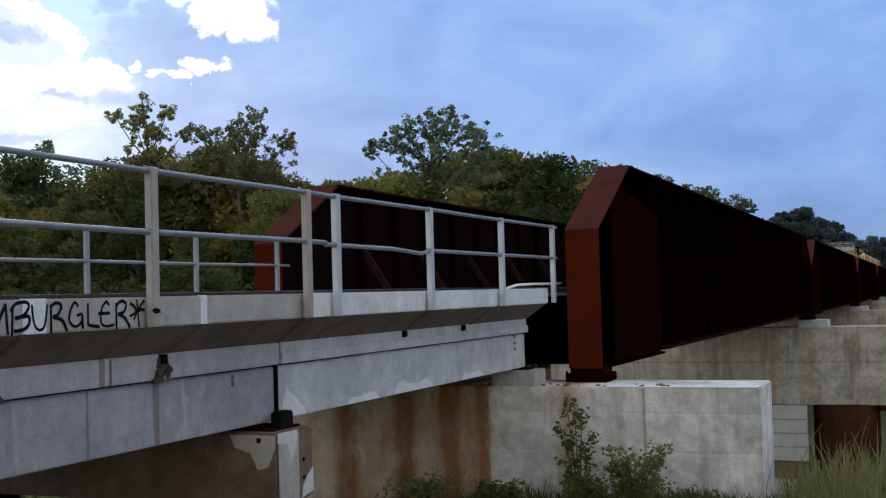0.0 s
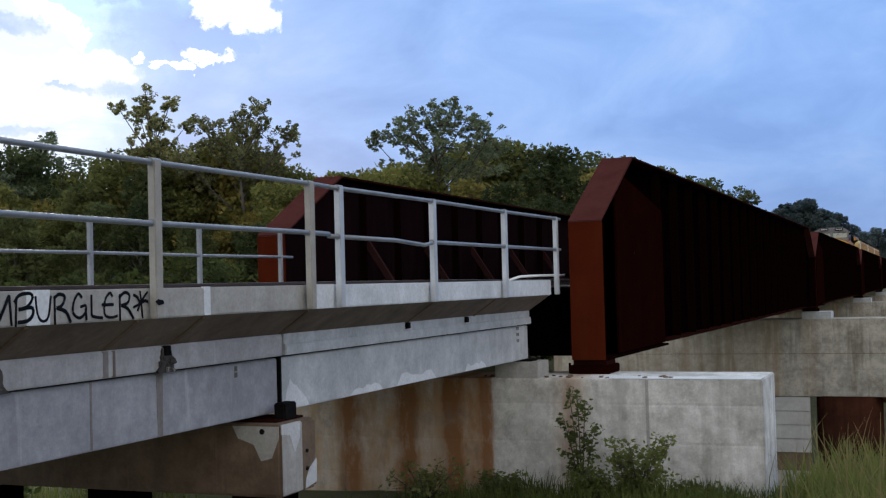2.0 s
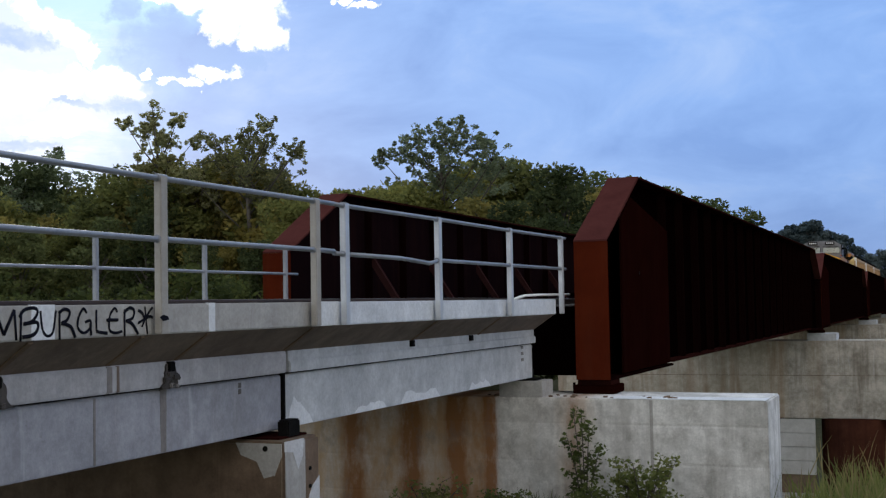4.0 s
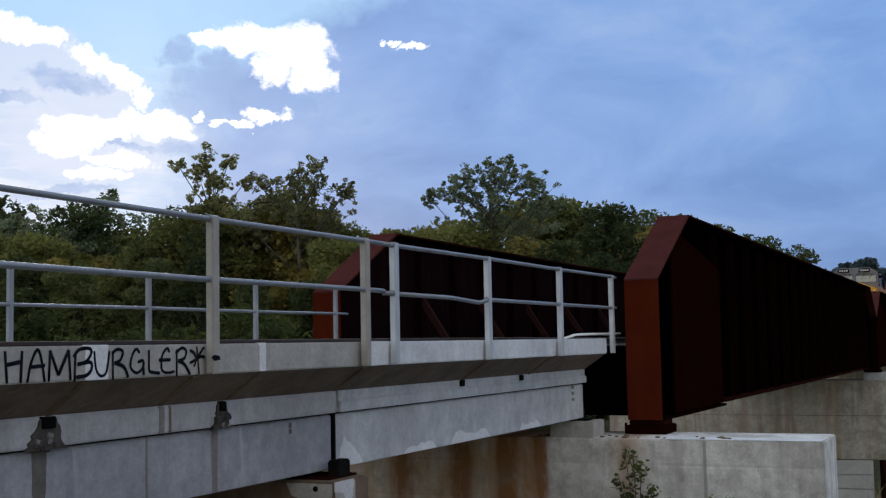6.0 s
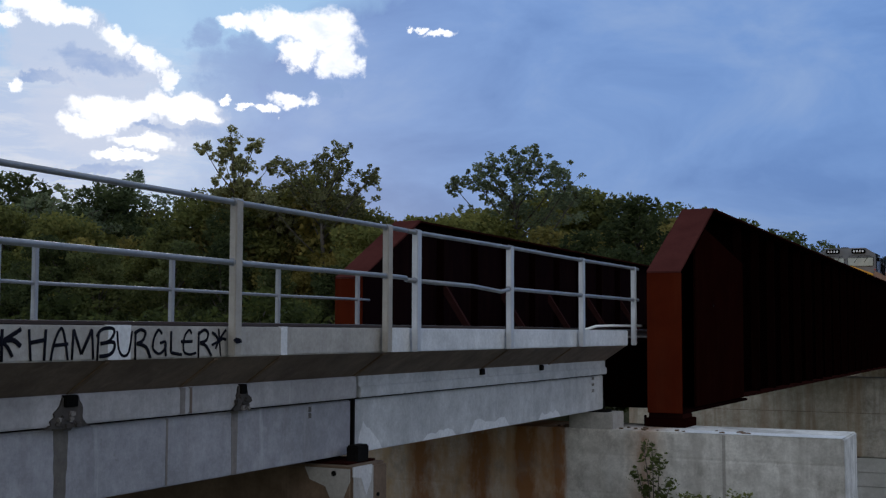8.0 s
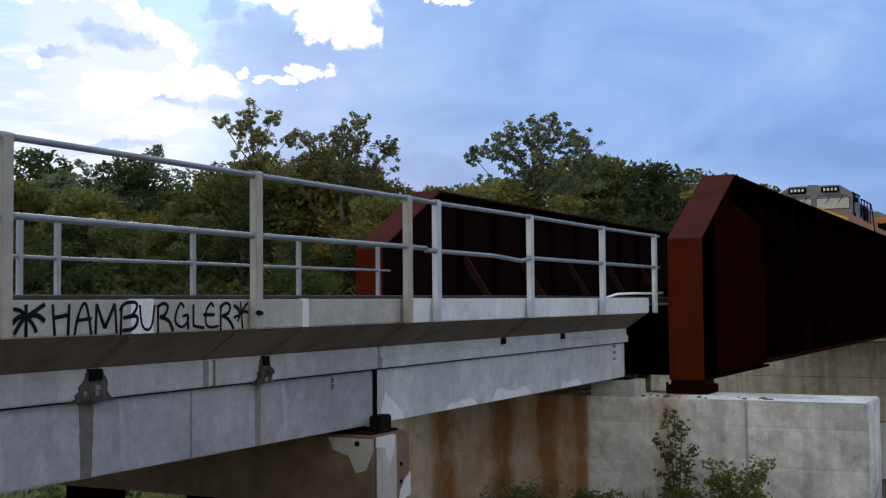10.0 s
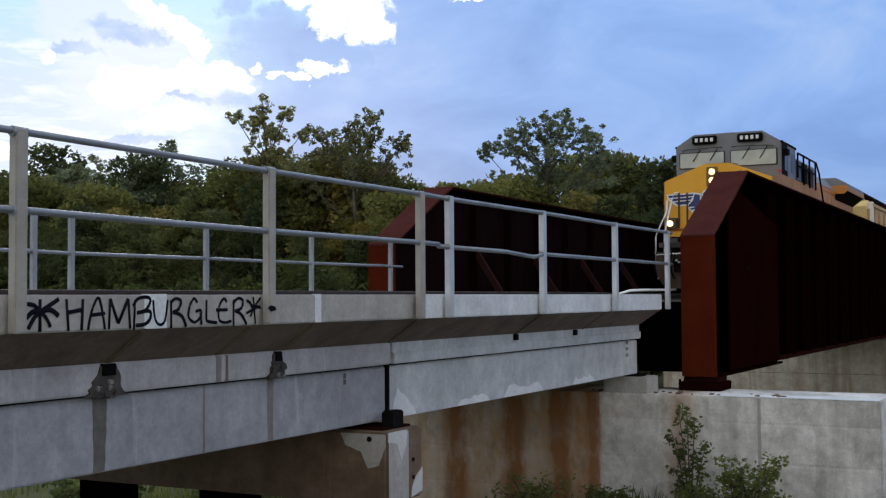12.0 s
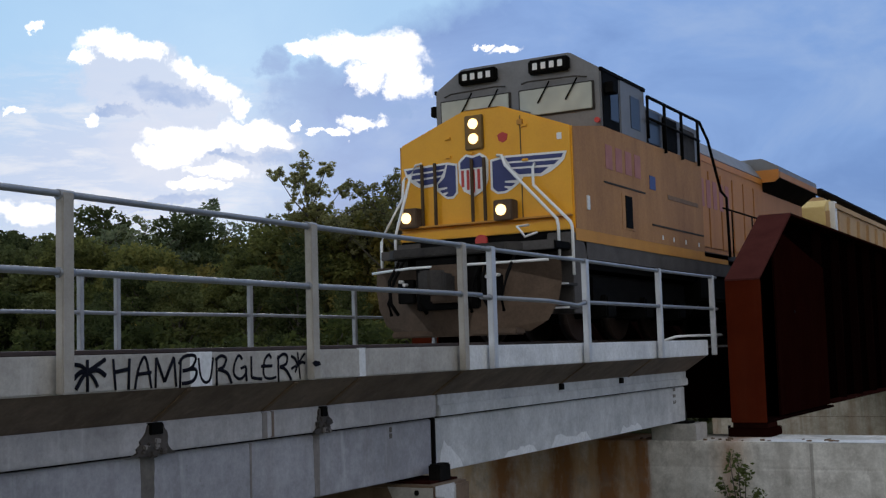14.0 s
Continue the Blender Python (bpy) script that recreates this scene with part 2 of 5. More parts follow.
    if board:
        s2 = nt.nodes.new("ShaderNodeSeparateXYZ")
        nt.links.new(co, s2.inputs[0])
        saw = math_node(nt, "FRACT", math_node(nt, "DIVIDE", s2.outputs[2], board))
        h = math_node(nt, "ADD", h, ramp(nt, saw, [(0.0, 0.0), (0.06, 2.0), (0.94, 2.0), (1.0, 0.0)]))
    bump(nt, b, h, 0.35, 0.006)
    return m


def weathered_steel(name, base, bloom, streak=0.5, rough=0.75, run=(0.025, 0.01, 0.008)):
    m, nt, b, co = material(name, rough, 0.0)
    big = noise_tex(nt, co, 1.6, 6, 0.65)
    fine = noise_tex(nt, co, 55.0, 3, 0.6)
    f = math_node(nt, "ADD", math_node(nt, "MULTIPLY", big, 0.6), math_node(nt, "MULTIPLY", fine, 0.4))
    col = ramp(nt, f, [(0.35, base), (0.68, bloom)])
    r = ramp(nt, noise_tex(nt, co, 4.0, 4, 0.6, (1, 1, 0.08)), [(0.48, 0.0), (0.7, 1.0)])
    col = mix(nt, math_node(nt, "MULTIPLY", r, streak), col, run)
    nt.links.new(col, b.inputs["Base Color"])
    b.inputs["Specular IOR Level"].default_value = 0.0
    bump(nt, b, fine, 0.25, 0.004)
    return m


def foliage(name, dark, mid, light):
    m, nt, b, co = material(name, 0.75)
    geo = nt.nodes.new("ShaderNodeNewGeometry")
    info = nt.nodes.new("ShaderNodeObjectInfo")
    clump = noise_tex(nt, co, 0.55, 3, 0.6)
    f = math_node(nt, "ADD", math_node(nt, "MULTIPLY", geo.outputs["Random Per Island"], 0.22), math_node(nt, "MULTIPLY", clump, 0.85))
    f = math_node(nt, "ADD", f, math_node(nt, "MULTIPLY", math_node(nt, "SUBTRACT", info.outputs["Random"], 0.5), 0.34))
    col = ramp(nt, f, [(0.2, dark), (0.5, mid), (0.85, light)])
    nt.links.new(col, b.inputs["Base Color"])
    b.inputs["Specular IOR Level"].default_value = 0.1
    # thin leaves let some light through
    thru, both = nt.nodes.new("ShaderNodeBsdfTranslucent"), nt.nodes.new("ShaderNodeMixShader")
    nt.links.new(col, thru.inputs["Color"])
    both.inputs[0].default_value = 0.5
    nt.links.new(b.outputs[0], both.inputs[1])
    nt.links.new(thru.outputs[0], both.inputs[2])
    nt.links.new(both.outputs[0], nt.nodes["Material Output"].inputs["Surface"])
    return m


def glowing(name, color, strength):
    m, nt, b, co = material(name, 0.3)
    b.inputs["Base Color"].default_value = (*color, 1)
    b.inputs["Emission Color"].default_value, b.inputs["Emission Strength"].default_value = (*color, 1), strength
    return m


M = dict(
    old_concrete=concrete("old_concrete", (0.268, 0.268, 0.292), (0.400, 0.398, 0.428), (0.17, 0.15, 0.14), 0.4),
    flange_concrete=concrete("flange_concrete", (0.35, 0.34, 0.345), (0.50, 0.485, 0.49), (0.20, 0.175, 0.165), 0.5),
    curb_concrete=concrete("curb_concrete", (0.33, 0.31, 0.285), (0.47, 0.45, 0.42), (0.19, 0.17, 0.15), 0.45),
    pale_concrete=concrete("pale_concrete", (0.40, 0.41, 0.42), (0.58, 0.59, 0.60), (0.28, 0.28, 0.28), 0.35),
    new_curb=concrete("new_curb", (0.56, 0.575, 0.60), (0.76, 0.775, 0.80), (0.36, 0.36, 0.36), 0.35),
    pier_concrete=concrete("pier_concrete", (0.50, 0.485, 0.45), (0.86, 0.84, 0.80), (0.20, 0.18, 0.15), 0.55, 0.95, 0.61),
    faint_stain=concrete("faint_stain", (0.17, 0.152, 0.14), (0.27, 0.245, 0.23), (0.12, 0.10, 0.09), 0.5),
    river_concrete=concrete("river_concrete", (0.28, 0.25, 0.205), (0.56, 0.51, 0.44), (0.12, 0.092, 0.06), 0.85, 0.35, 0.8),
    # darker and browner than the concrete of the girder sides
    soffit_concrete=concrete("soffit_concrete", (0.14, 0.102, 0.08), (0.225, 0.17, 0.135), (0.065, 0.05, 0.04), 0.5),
    cap_concrete=concrete("cap_concrete", (0.115, 0.074, 0.046), (0.205, 0.138, 0.090), (0.06, 0.04, 0.027), 0.5),
    cap_patch=concrete("cap_patch", (0.46, 0.455, 0.46), (0.64, 0.635, 0.64), (0.30, 0.28, 0.26), 0.4),
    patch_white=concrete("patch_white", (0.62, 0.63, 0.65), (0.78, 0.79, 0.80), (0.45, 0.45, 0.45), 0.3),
    drain_stain=concrete("drain_stain", (0.085, 0.075, 0.065), (0.17, 0.155, 0.14), (0.05, 0.045, 0.04), 0.5),
    drain_crust=concrete("drain_crust", (0.018, 0.015, 0.014), (0.085, 0.073, 0.066), (0.01, 0.009, 0.008), 0.8),
    # one rusty steel in tones that hold the light and shade on each face
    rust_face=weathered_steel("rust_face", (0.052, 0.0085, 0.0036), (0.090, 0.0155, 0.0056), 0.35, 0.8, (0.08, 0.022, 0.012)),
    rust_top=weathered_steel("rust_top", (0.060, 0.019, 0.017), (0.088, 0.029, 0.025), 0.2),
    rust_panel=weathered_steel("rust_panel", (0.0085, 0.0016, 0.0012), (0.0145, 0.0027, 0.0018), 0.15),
    rust_shaded=weathered_steel("rust_shaded", (0.0012, 0.0004, 0.0004), (0.0028, 0.0008, 0.0007), 0.4, 0.9, (0.0008, 0.0003, 0.0003)),
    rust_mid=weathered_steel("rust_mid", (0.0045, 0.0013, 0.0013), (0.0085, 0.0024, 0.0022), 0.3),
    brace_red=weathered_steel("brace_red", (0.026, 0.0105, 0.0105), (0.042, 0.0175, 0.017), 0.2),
    rust_inner_sheen=weathered_steel("rust_inner_sheen", (0.0062, 0.0029, 0.0038), (0.0115, 0.0052, 0.0064), 0.3),
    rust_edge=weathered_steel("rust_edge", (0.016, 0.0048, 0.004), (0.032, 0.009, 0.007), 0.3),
    casing=weathered_steel("casing", (0.034, 0.013, 0.009), (0.075, 0.028, 0.016), 0.5),
    galvanised=mottled("galvanised", (0.44, 0.45, 0.47), (0.62, 0.63, 0.65), 3, 60, 0.5, 0.35, 0.15),
    dull_galvanised=mottled("dull_galvanised", (0.24, 0.25, 0.265), (0.37, 0.38, 0.40), 3, 60, 0.55, 0.3, 0.15),
    old_galvanised=mottled("old_galvanised", (0.31, 0.285, 0.25), (0.43, 0.40, 0.36), 4, 50, 0.65, 0.15, 0.25),
    pipe=mottled("pipe", (0.19, 0.20, 0.225), (0.31, 0.325, 0.35), 3, 50, 0.5, 0.4, 0.15),
    black_rubber=mottled("black_rubber", (0.005, 0.0048, 0.0048), (0.014, 0.013, 0.012), 8, 60, 0.8),
    rail_steel=mottled("rail_steel", (0.03, 0.018, 0.014), (0.07, 0.045, 0.035), 3, 60, 0.6, 0.3),
    tie_wood=mottled("tie_wood", (0.03, 0.024, 0.02), (0.075, 0.06, 0.05), 2, 45, 0.9, 0.0, 0.5, (1, 6, 1)),
    ballast=mottled("ballast", (0.12, 0.11, 0.10), (0.30, 0.28, 0.26), 14, 45, 0.95, 0.0, 1.0, (1, 1, 1), 0.04),
    soil=mottled("soil", (0.045, 0.055, 0.022), (0.13, 0.12, 0.065), 0.8, 14, 0.95, 0.0, 0.8, (1, 1, 1), 0.05),
    bark=mottled("bark", (0.05, 0.042, 0.034), (0.16, 0.14, 0.12), 2, 20, 0.9, 0.0, 0.6, (1, 1, 0.2), 0.03),
    leaf_oak=foliage("leaf_oak", (0.046, 0.054, 0.019), (0.165, 0.172, 0.052), (0.35, 0.32, 0.09)),
    leaf_dark=foliage("leaf_dark", (0.023, 0.032, 0.014), (0.081, 0.099, 0.038), (0.189, 0.203, 0.075)),
    # dark leaf for the wood's foot, with the shade there in its colour
    leaf_shaded=foliage("leaf_shaded", (0.014, 0.020, 0.008), (0.052, 0.066, 0.022), (0.15, 0.165, 0.045)),
    leaf_pale=foliage("leaf_pale", (0.10, 0.105, 0.050), (0.27, 0.265, 0.12), (0.46, 0.43, 0.20)),
    leaf_grey=foliage("leaf_grey", (0.066, 0.087, 0.055), (0.178, 0.210, 0.120), (0.32, 0.345, 0.19)),
    leaf_gold=foliage("leaf_gold", (0.060, 0.052, 0.020), (0.205, 0.178, 0.052), (0.40, 0.32, 0.09)),
    # blue-green leaf with the haze of distance in its colour
    leaf_hazed=foliage("leaf_hazed", (0.040, 0.058, 0.064), (0.080, 0.108, 0.112), (0.15, 0.18, 0.175)),
    leaf_shrub=foliage("leaf_shrub", (0.046, 0.062, 0.022), (0.140, 0.168, 0.052), (0.30, 0.31, 0.11)),
    leaf_grass=foliage("leaf_grass", (0.05, 0.068, 0.018), (0.145, 0.175, 0.045), (0.33, 0.30, 0.11)),
    seed_grass=foliage("seed_grass", (0.10, 0.085, 0.035), (0.21, 0.165, 0.07), (0.32, 0.25, 0.11)),
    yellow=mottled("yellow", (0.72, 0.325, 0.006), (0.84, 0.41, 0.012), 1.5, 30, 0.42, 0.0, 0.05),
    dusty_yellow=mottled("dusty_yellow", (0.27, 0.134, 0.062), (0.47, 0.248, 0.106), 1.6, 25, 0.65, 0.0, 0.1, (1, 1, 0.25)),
    loco_grey=mottled("loco_grey", (0.135, 0.136, 0.142), (0.205, 0.205, 0.212), 2, 30, 0.5, 0.0, 0.05),
    dark_grey=mottled("dark_grey", (0.028, 0.026, 0.025), (0.062, 0.056, 0.052), 3, 25, 0.75),
    black=mottled("black", (0.003, 0.003, 0.003), (0.010, 0.0095, 0.009), 3, 30, 0.7),
    plow_brown=mottled("plow_brown", (0.065, 0.044, 0.031), (0.135, 0.094, 0.066), 2, 25, 0.8),
    white=mottled("white", (0.70, 0.70, 0.70), (0.82, 0.82, 0.81), 3, 30, 0.5, 0.0, 0.05),
    blue=mottled("blue", (0.018, 0.026, 0.12), (0.03, 0.042, 0.17), 3, 30, 0.45, 0.0, 0.05),
    red=mottled("red", (0.42, 0.03, 0.025), (0.55, 0.05, 0.04), 3, 30, 0.5, 0.0, 0.05),
    faded_red=mottled("faded_red", (0.31, 0.110, 0.095), (0.41, 0.165, 0.13), 5, 30, 0.6, 0.0, 0.05),
    orange=mottled("orange", (0.48, 0.17, 0.02), (0.58, 0.22, 0.03), 2, 30, 0.5, 0.0, 0.05),
    hopper_tan=mottled("hopper_tan", (0.42, 0.27, 0.14), (0.56, 0.38, 0.21), 1.0, 20, 0.7, 0.0, 0.1, (1, 1, 0.3)),
    paint_black=mottled("paint_black", (0.004, 0.005, 0.009), (0.013, 0.013, 0.020), 9, 60, 0.7, 0.0, 0.1),
    edge_yellow=mottled("edge_yellow", (0.46, 0.20, 0.025), (0.60, 0.28, 0.035), 1.8, 25, 0.6, 0.0, 0.1, (1, 1, 0.3)),
    post_brown=mottled("post_brown", (0.055, 0.036, 0.020), (0.10, 0.065, 0.036), 3, 25, 0.7),
    housing_gold=mottled("housing_gold", (0.10, 0.055, 0.008), (0.20, 0.11, 0.015), 4, 25, 0.5),
    slogan_grey=mottled("slogan_grey", (0.15, 0.095, 0.060), (0.23, 0.145, 0.090), 6, 30, 0.65),
    skirt_grey=mottled("skirt_grey", (0.065, 0.058, 0.054), (0.115, 0.105, 0.10), 2, 25, 0.75),
    loco_orange=mottled("loco_orange", (0.35, 0.140, 0.030), (0.50, 0.215, 0.052), 1.4, 25, 0.6, 0.0, 0.1, (1, 1, 0.2)),
    hopper_end=mottled("hopper_end", (0.62, 0.44, 0.16), (0.74, 0.56, 0.25), 1.5, 25, 0.65, 0.0, 0.1),
    lamp=glowing("lamp", (1.0, 0.70, 0.30), 3.2),
    panel_concrete=concrete("panel_concrete", (0.48, 0.46, 0.43), (0.60, 0.58, 0.55), (0.33, 0.31, 0.28), 0.35),
)
gm, gnt, gb, gco = material("cab_glass", 0.06)
# the pale base colour adds the sky's reflection to the glass
gnt.links.new(ramp(gnt, noise_tex(gnt, gco, 2.0, 2), [(0.3, (0.30, 0.325, 0.28)), (0.7, (0.43, 0.45, 0.39))]), gb.inputs["Base Color"])
gb.inputs["Specular IOR Level"].default_value = 0.9
M["cab_glass"] = gm
M["dark_glass"] = mottled("dark_glass", (0.012, 0.014, 0.018), (0.03, 0.034, 0.04), 2, 20, 0.35, 0.0, 0.02)


# ---- mesh helpers ----
def part(name, bm, mat, parent=None, label=""):
    """Links a bmesh as one mesh object, under a thing or a part; the mesh is given in the thing's space."""
    me = bpy.data.meshes.new(name)
    bmesh.ops.recalc_face_normals(bm, faces=bm.faces)
    bm.to_mesh(me)
    bm.free()
    me.materials.append(M[mat])
    ob = new(name, me)
    if parent:
        ob.parent = parent
    return tagged(ob, label)


def thing(name, label, category, at=(0, 0, 0), group="", kind=""):
    ob = new(name)
    ob.location = at
    return tagged(ob, label, category, group, kind)


def box(x0, x1, y0, y1, z0, z1, bm=None, bevel=0.0):
    own = bm is None
    bm = bm or bmesh.new()
    vs = [bm.verts.new((x, y, z)) for x in (x0, x1) for y in (y0, y1) for z in (z0, z1)]
    for f in ((0, 1, 3, 2), (4, 6, 7, 5), (0, 4, 5, 1), (2, 3, 7, 6), (0, 2, 6, 4), (1, 5, 7, 3)):
        bm.faces.new([vs[i] for i in f])
    if bevel and own:
        bmesh.ops.bevel(bm, geom=list(bm.edges), offset=bevel, segments=2, affect="EDGES")
    return bm


def prism(profile, lo, hi, axis="y", bm=None, bevel=0.0):
    """A profile of (u, v) pairs pushed along an axis: along y it lies in x, z; along x in y, z; along z in x, y."""
    own = bm is None
    bm = bm or bmesh.new()

    def at(u, v, w):
        return {"y": (u, w, v), "x": (w, u, v), "z": (u, v, w)}[axis]
    a = [bm.verts.new(at(u, v, lo)) for u, v in profile]
    b = [bm.verts.new(at(u, v, hi)) for u, v in profile]
    bm.faces.new(a)
    bm.faces.new(b[::-1])
    n = len(a)
    for i in range(n):
        bm.faces.new((a[i], b[i], b[(i + 1) % n], a[(i + 1) % n]))
    if bevel and own:
        bmesh.ops.bevel(bm, geom=list(bm.edges), offset=bevel, segments=2, affect="EDGES")
    return bm


def tube(points, r, bm=None, sides=10, r1=None):
    """A round bar through the points, with mitred bends; r1: its radius at the far end."""
    bm = bm or bmesh.new()
    pts = [Vector(p) for p in points]
    rings = []
    for i, p in enumerate(pts):
        d = (pts[min(i + 1, len(pts) - 1)] - pts[max(i - 1, 0)]).normalized()
        u = d.cross(Vector((0, 0, 1)) if abs(d.z) < 0.9 else Vector((1, 0, 0))).normalized()
        v = d.cross(u)
        rr = r if r1 is None else r + (r1 - r) * i / (len(pts) - 1)
        rings.append([bm.verts.new(p + (u * math.cos(2 * math.pi * k / sides) + v * math.sin(2 * math.pi * k / sides)) * rr) for k in range(sides)])
    for a, b in zip(rings, rings[1:]):
        for k in range(sides):
            f = bm.faces.new((a[k], a[(k + 1) % sides], b[(k + 1) % sides], b[k]))
            f.smooth = True
    bm.faces.new(rings[0])
    bm.faces.new(rings[-1][::-1])
    return bm


def rough_rim(bm, amount, seed):
    """Worn, uneven corners: moves the points of a mesh a little."""
    rnd = random.Random(seed)
    for v in bm.verts:
        v.co += Vector([rnd.uniform(-amount, amount) for _ in range(3)])
    return bm


# ---- ground ----
def smooth(a, b, v):
    k = min(1.0, max(0.0, (v - a) / (b - a)))
    return k * k * (3 - 2 * k)


def ground_z(x, y):
    """Meadow under the trestle, a bank up to where the camera stands, and the river bed beyond the wall pier."""
    z = -3.62
    z += 1.85 * (1 - smooth(2.0, 9.0, math.hypot((x - 10.5) * 0.9, y + 1.5)))
    z -= 6.5 * smooth(20.5, 30.0, y) * smooth(-16.0, -8.0, x) * (1 - smooth(150.0, 200.0, y))
    z += 0.10 * noise.noise(Vector((x * 0.5, y * 0.5, 0))) + 0.25 * noise.noise(Vector((x * 0.08, y * 0.08, 3)))
    return z


def build_ground():
    xs = sorted(set([-2500, -1200, -600, -300] + list(range(-200, -20, 12)) + [v * 0.8 for v in range(-25, 40)] + list(range(34, 200, 14)) + [300, 600, 1200, 2500]))
    ys = sorted(set([-1500, -600, -200, -100] + list(range(-60, -8, 8)) + [v * 0.8 for v in range(-10, 60)] + list(range(50, 240, 10)) + [300, 450, 700, 1200, 2500]))
    verts = [(x, y, ground_z(x, y)) for y in ys for x in xs]
    n = len(xs)
    faces = [(j * n + i, j * n + i + 1, (j + 1) * n + i + 1, (j + 1) * n + i) for j in range(len(ys) - 1) for i in range(n - 1)]
    me = bpy.data.meshes.new("ground")
    me.from_pydata(verts, [], faces)
    me.shade_smooth()
    me.materials.append(M["soil"])
    tagged(new("ground", me), "rough grassy ground with bare soil on a river bank", "ground", kind="structure")


build_ground()


# ---- concrete trestle: two spans with curbs, sloping soffits and girders ----
CURB_X, CURB_TOP, CURB_LOW = 3.08, -0.055, -0.305
FAR_X = 2 * XC - 0.15 - CURB_X      # outer face of the far curb


def trestle_span(y0, y1, new_part):
    side = "pale_concrete" if new_part else "old_concrete"
    label = "pale grey precast concrete trestle span with repaired girders" if new_part else "weathered grey concrete trestle span with stained girders and spray-painted curb"
    span = thing("trestle_span", label, "bridge span", (XC, y0, 0), "concrete trestle spans")
    L = y1 - y0
    near, far = CURB_X - XC, FAR_X - XC
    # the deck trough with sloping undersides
    part("deck_slab", prism([(near - 0.02, -0.17), (near - 0.02, CURB_LOW + 0.004), (near - 0.40, -0.56), (far + 0.40, -0.56), (far + 0.02, CURB_LOW + 0.004), (far + 0.02, -0.17)], 0, L), "soffit_concrete", span, "streaked dark brown sloping underside")
    # curbs in cast lengths
    cuts = [0.0]
    marks = [v - y0 for v in (2.3, 4.5, 6.69, 8.92)] if not new_part else [v - y0 for v in (11.25, 13.95, 16.7)]
    cuts += [c for c in marks if 0 < c < L] + [L]
    for s in (0, 1):
        for a, b in zip(cuts, cuts[1:]):
            x0, x1 = (near - 0.24, near) if s == 0 else (far, far + 0.24)
            part("curb", box(x0, x1, a + 0.006, b - 0.006, CURB_LOW, CURB_TOP, bevel=0.012), "new_curb" if new_part else "curb_concrete", span)
    # edge girder: a proud upper flange over a deeper web
    for s in (0, 1):
        def X(d):
            return near - d if s == 0 else far + d
        lo, hi = sorted((X(0.36), X(0.95)))
        if new_part:
            part("girder_flange", box(lo, hi, 0.02, L - 0.02, -0.78, -0.665, bevel=0.010), side, span)
            part("flange_ledge", box(lo + 0.03, hi - 0.03, 0.02, L - 0.02, -0.668, -0.555, bevel=0.006), side, span)
        else:
            part("girder_flange", box(lo, hi, 0.02, L - 0.02, -0.78, -0.555, bevel=0.012), "flange_concrete", span)
        lo, hi = sorted((X(0.43), X(0.90)))
        part("girder_web", box(lo, hi, 0.008, L - 0.022, -1.36, -0.802, bevel=0.012), side, span)
        lo, hi = sorted((X(0.47), X(0.88)))
        part("joint_strip", box(lo, hi, 0.03, L - 0.05, -0.81, -0.77), "black", span, "dark recessed joint")
    for k, dx in enumerate((-1.05, -0.1, 0.85)):
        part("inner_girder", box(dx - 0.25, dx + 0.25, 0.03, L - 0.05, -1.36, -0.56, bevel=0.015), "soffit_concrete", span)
    return span


span_old = trestle_span(-6.0, 10.86, False)
span_new = trestle_span(10.90, DECK_END, True)


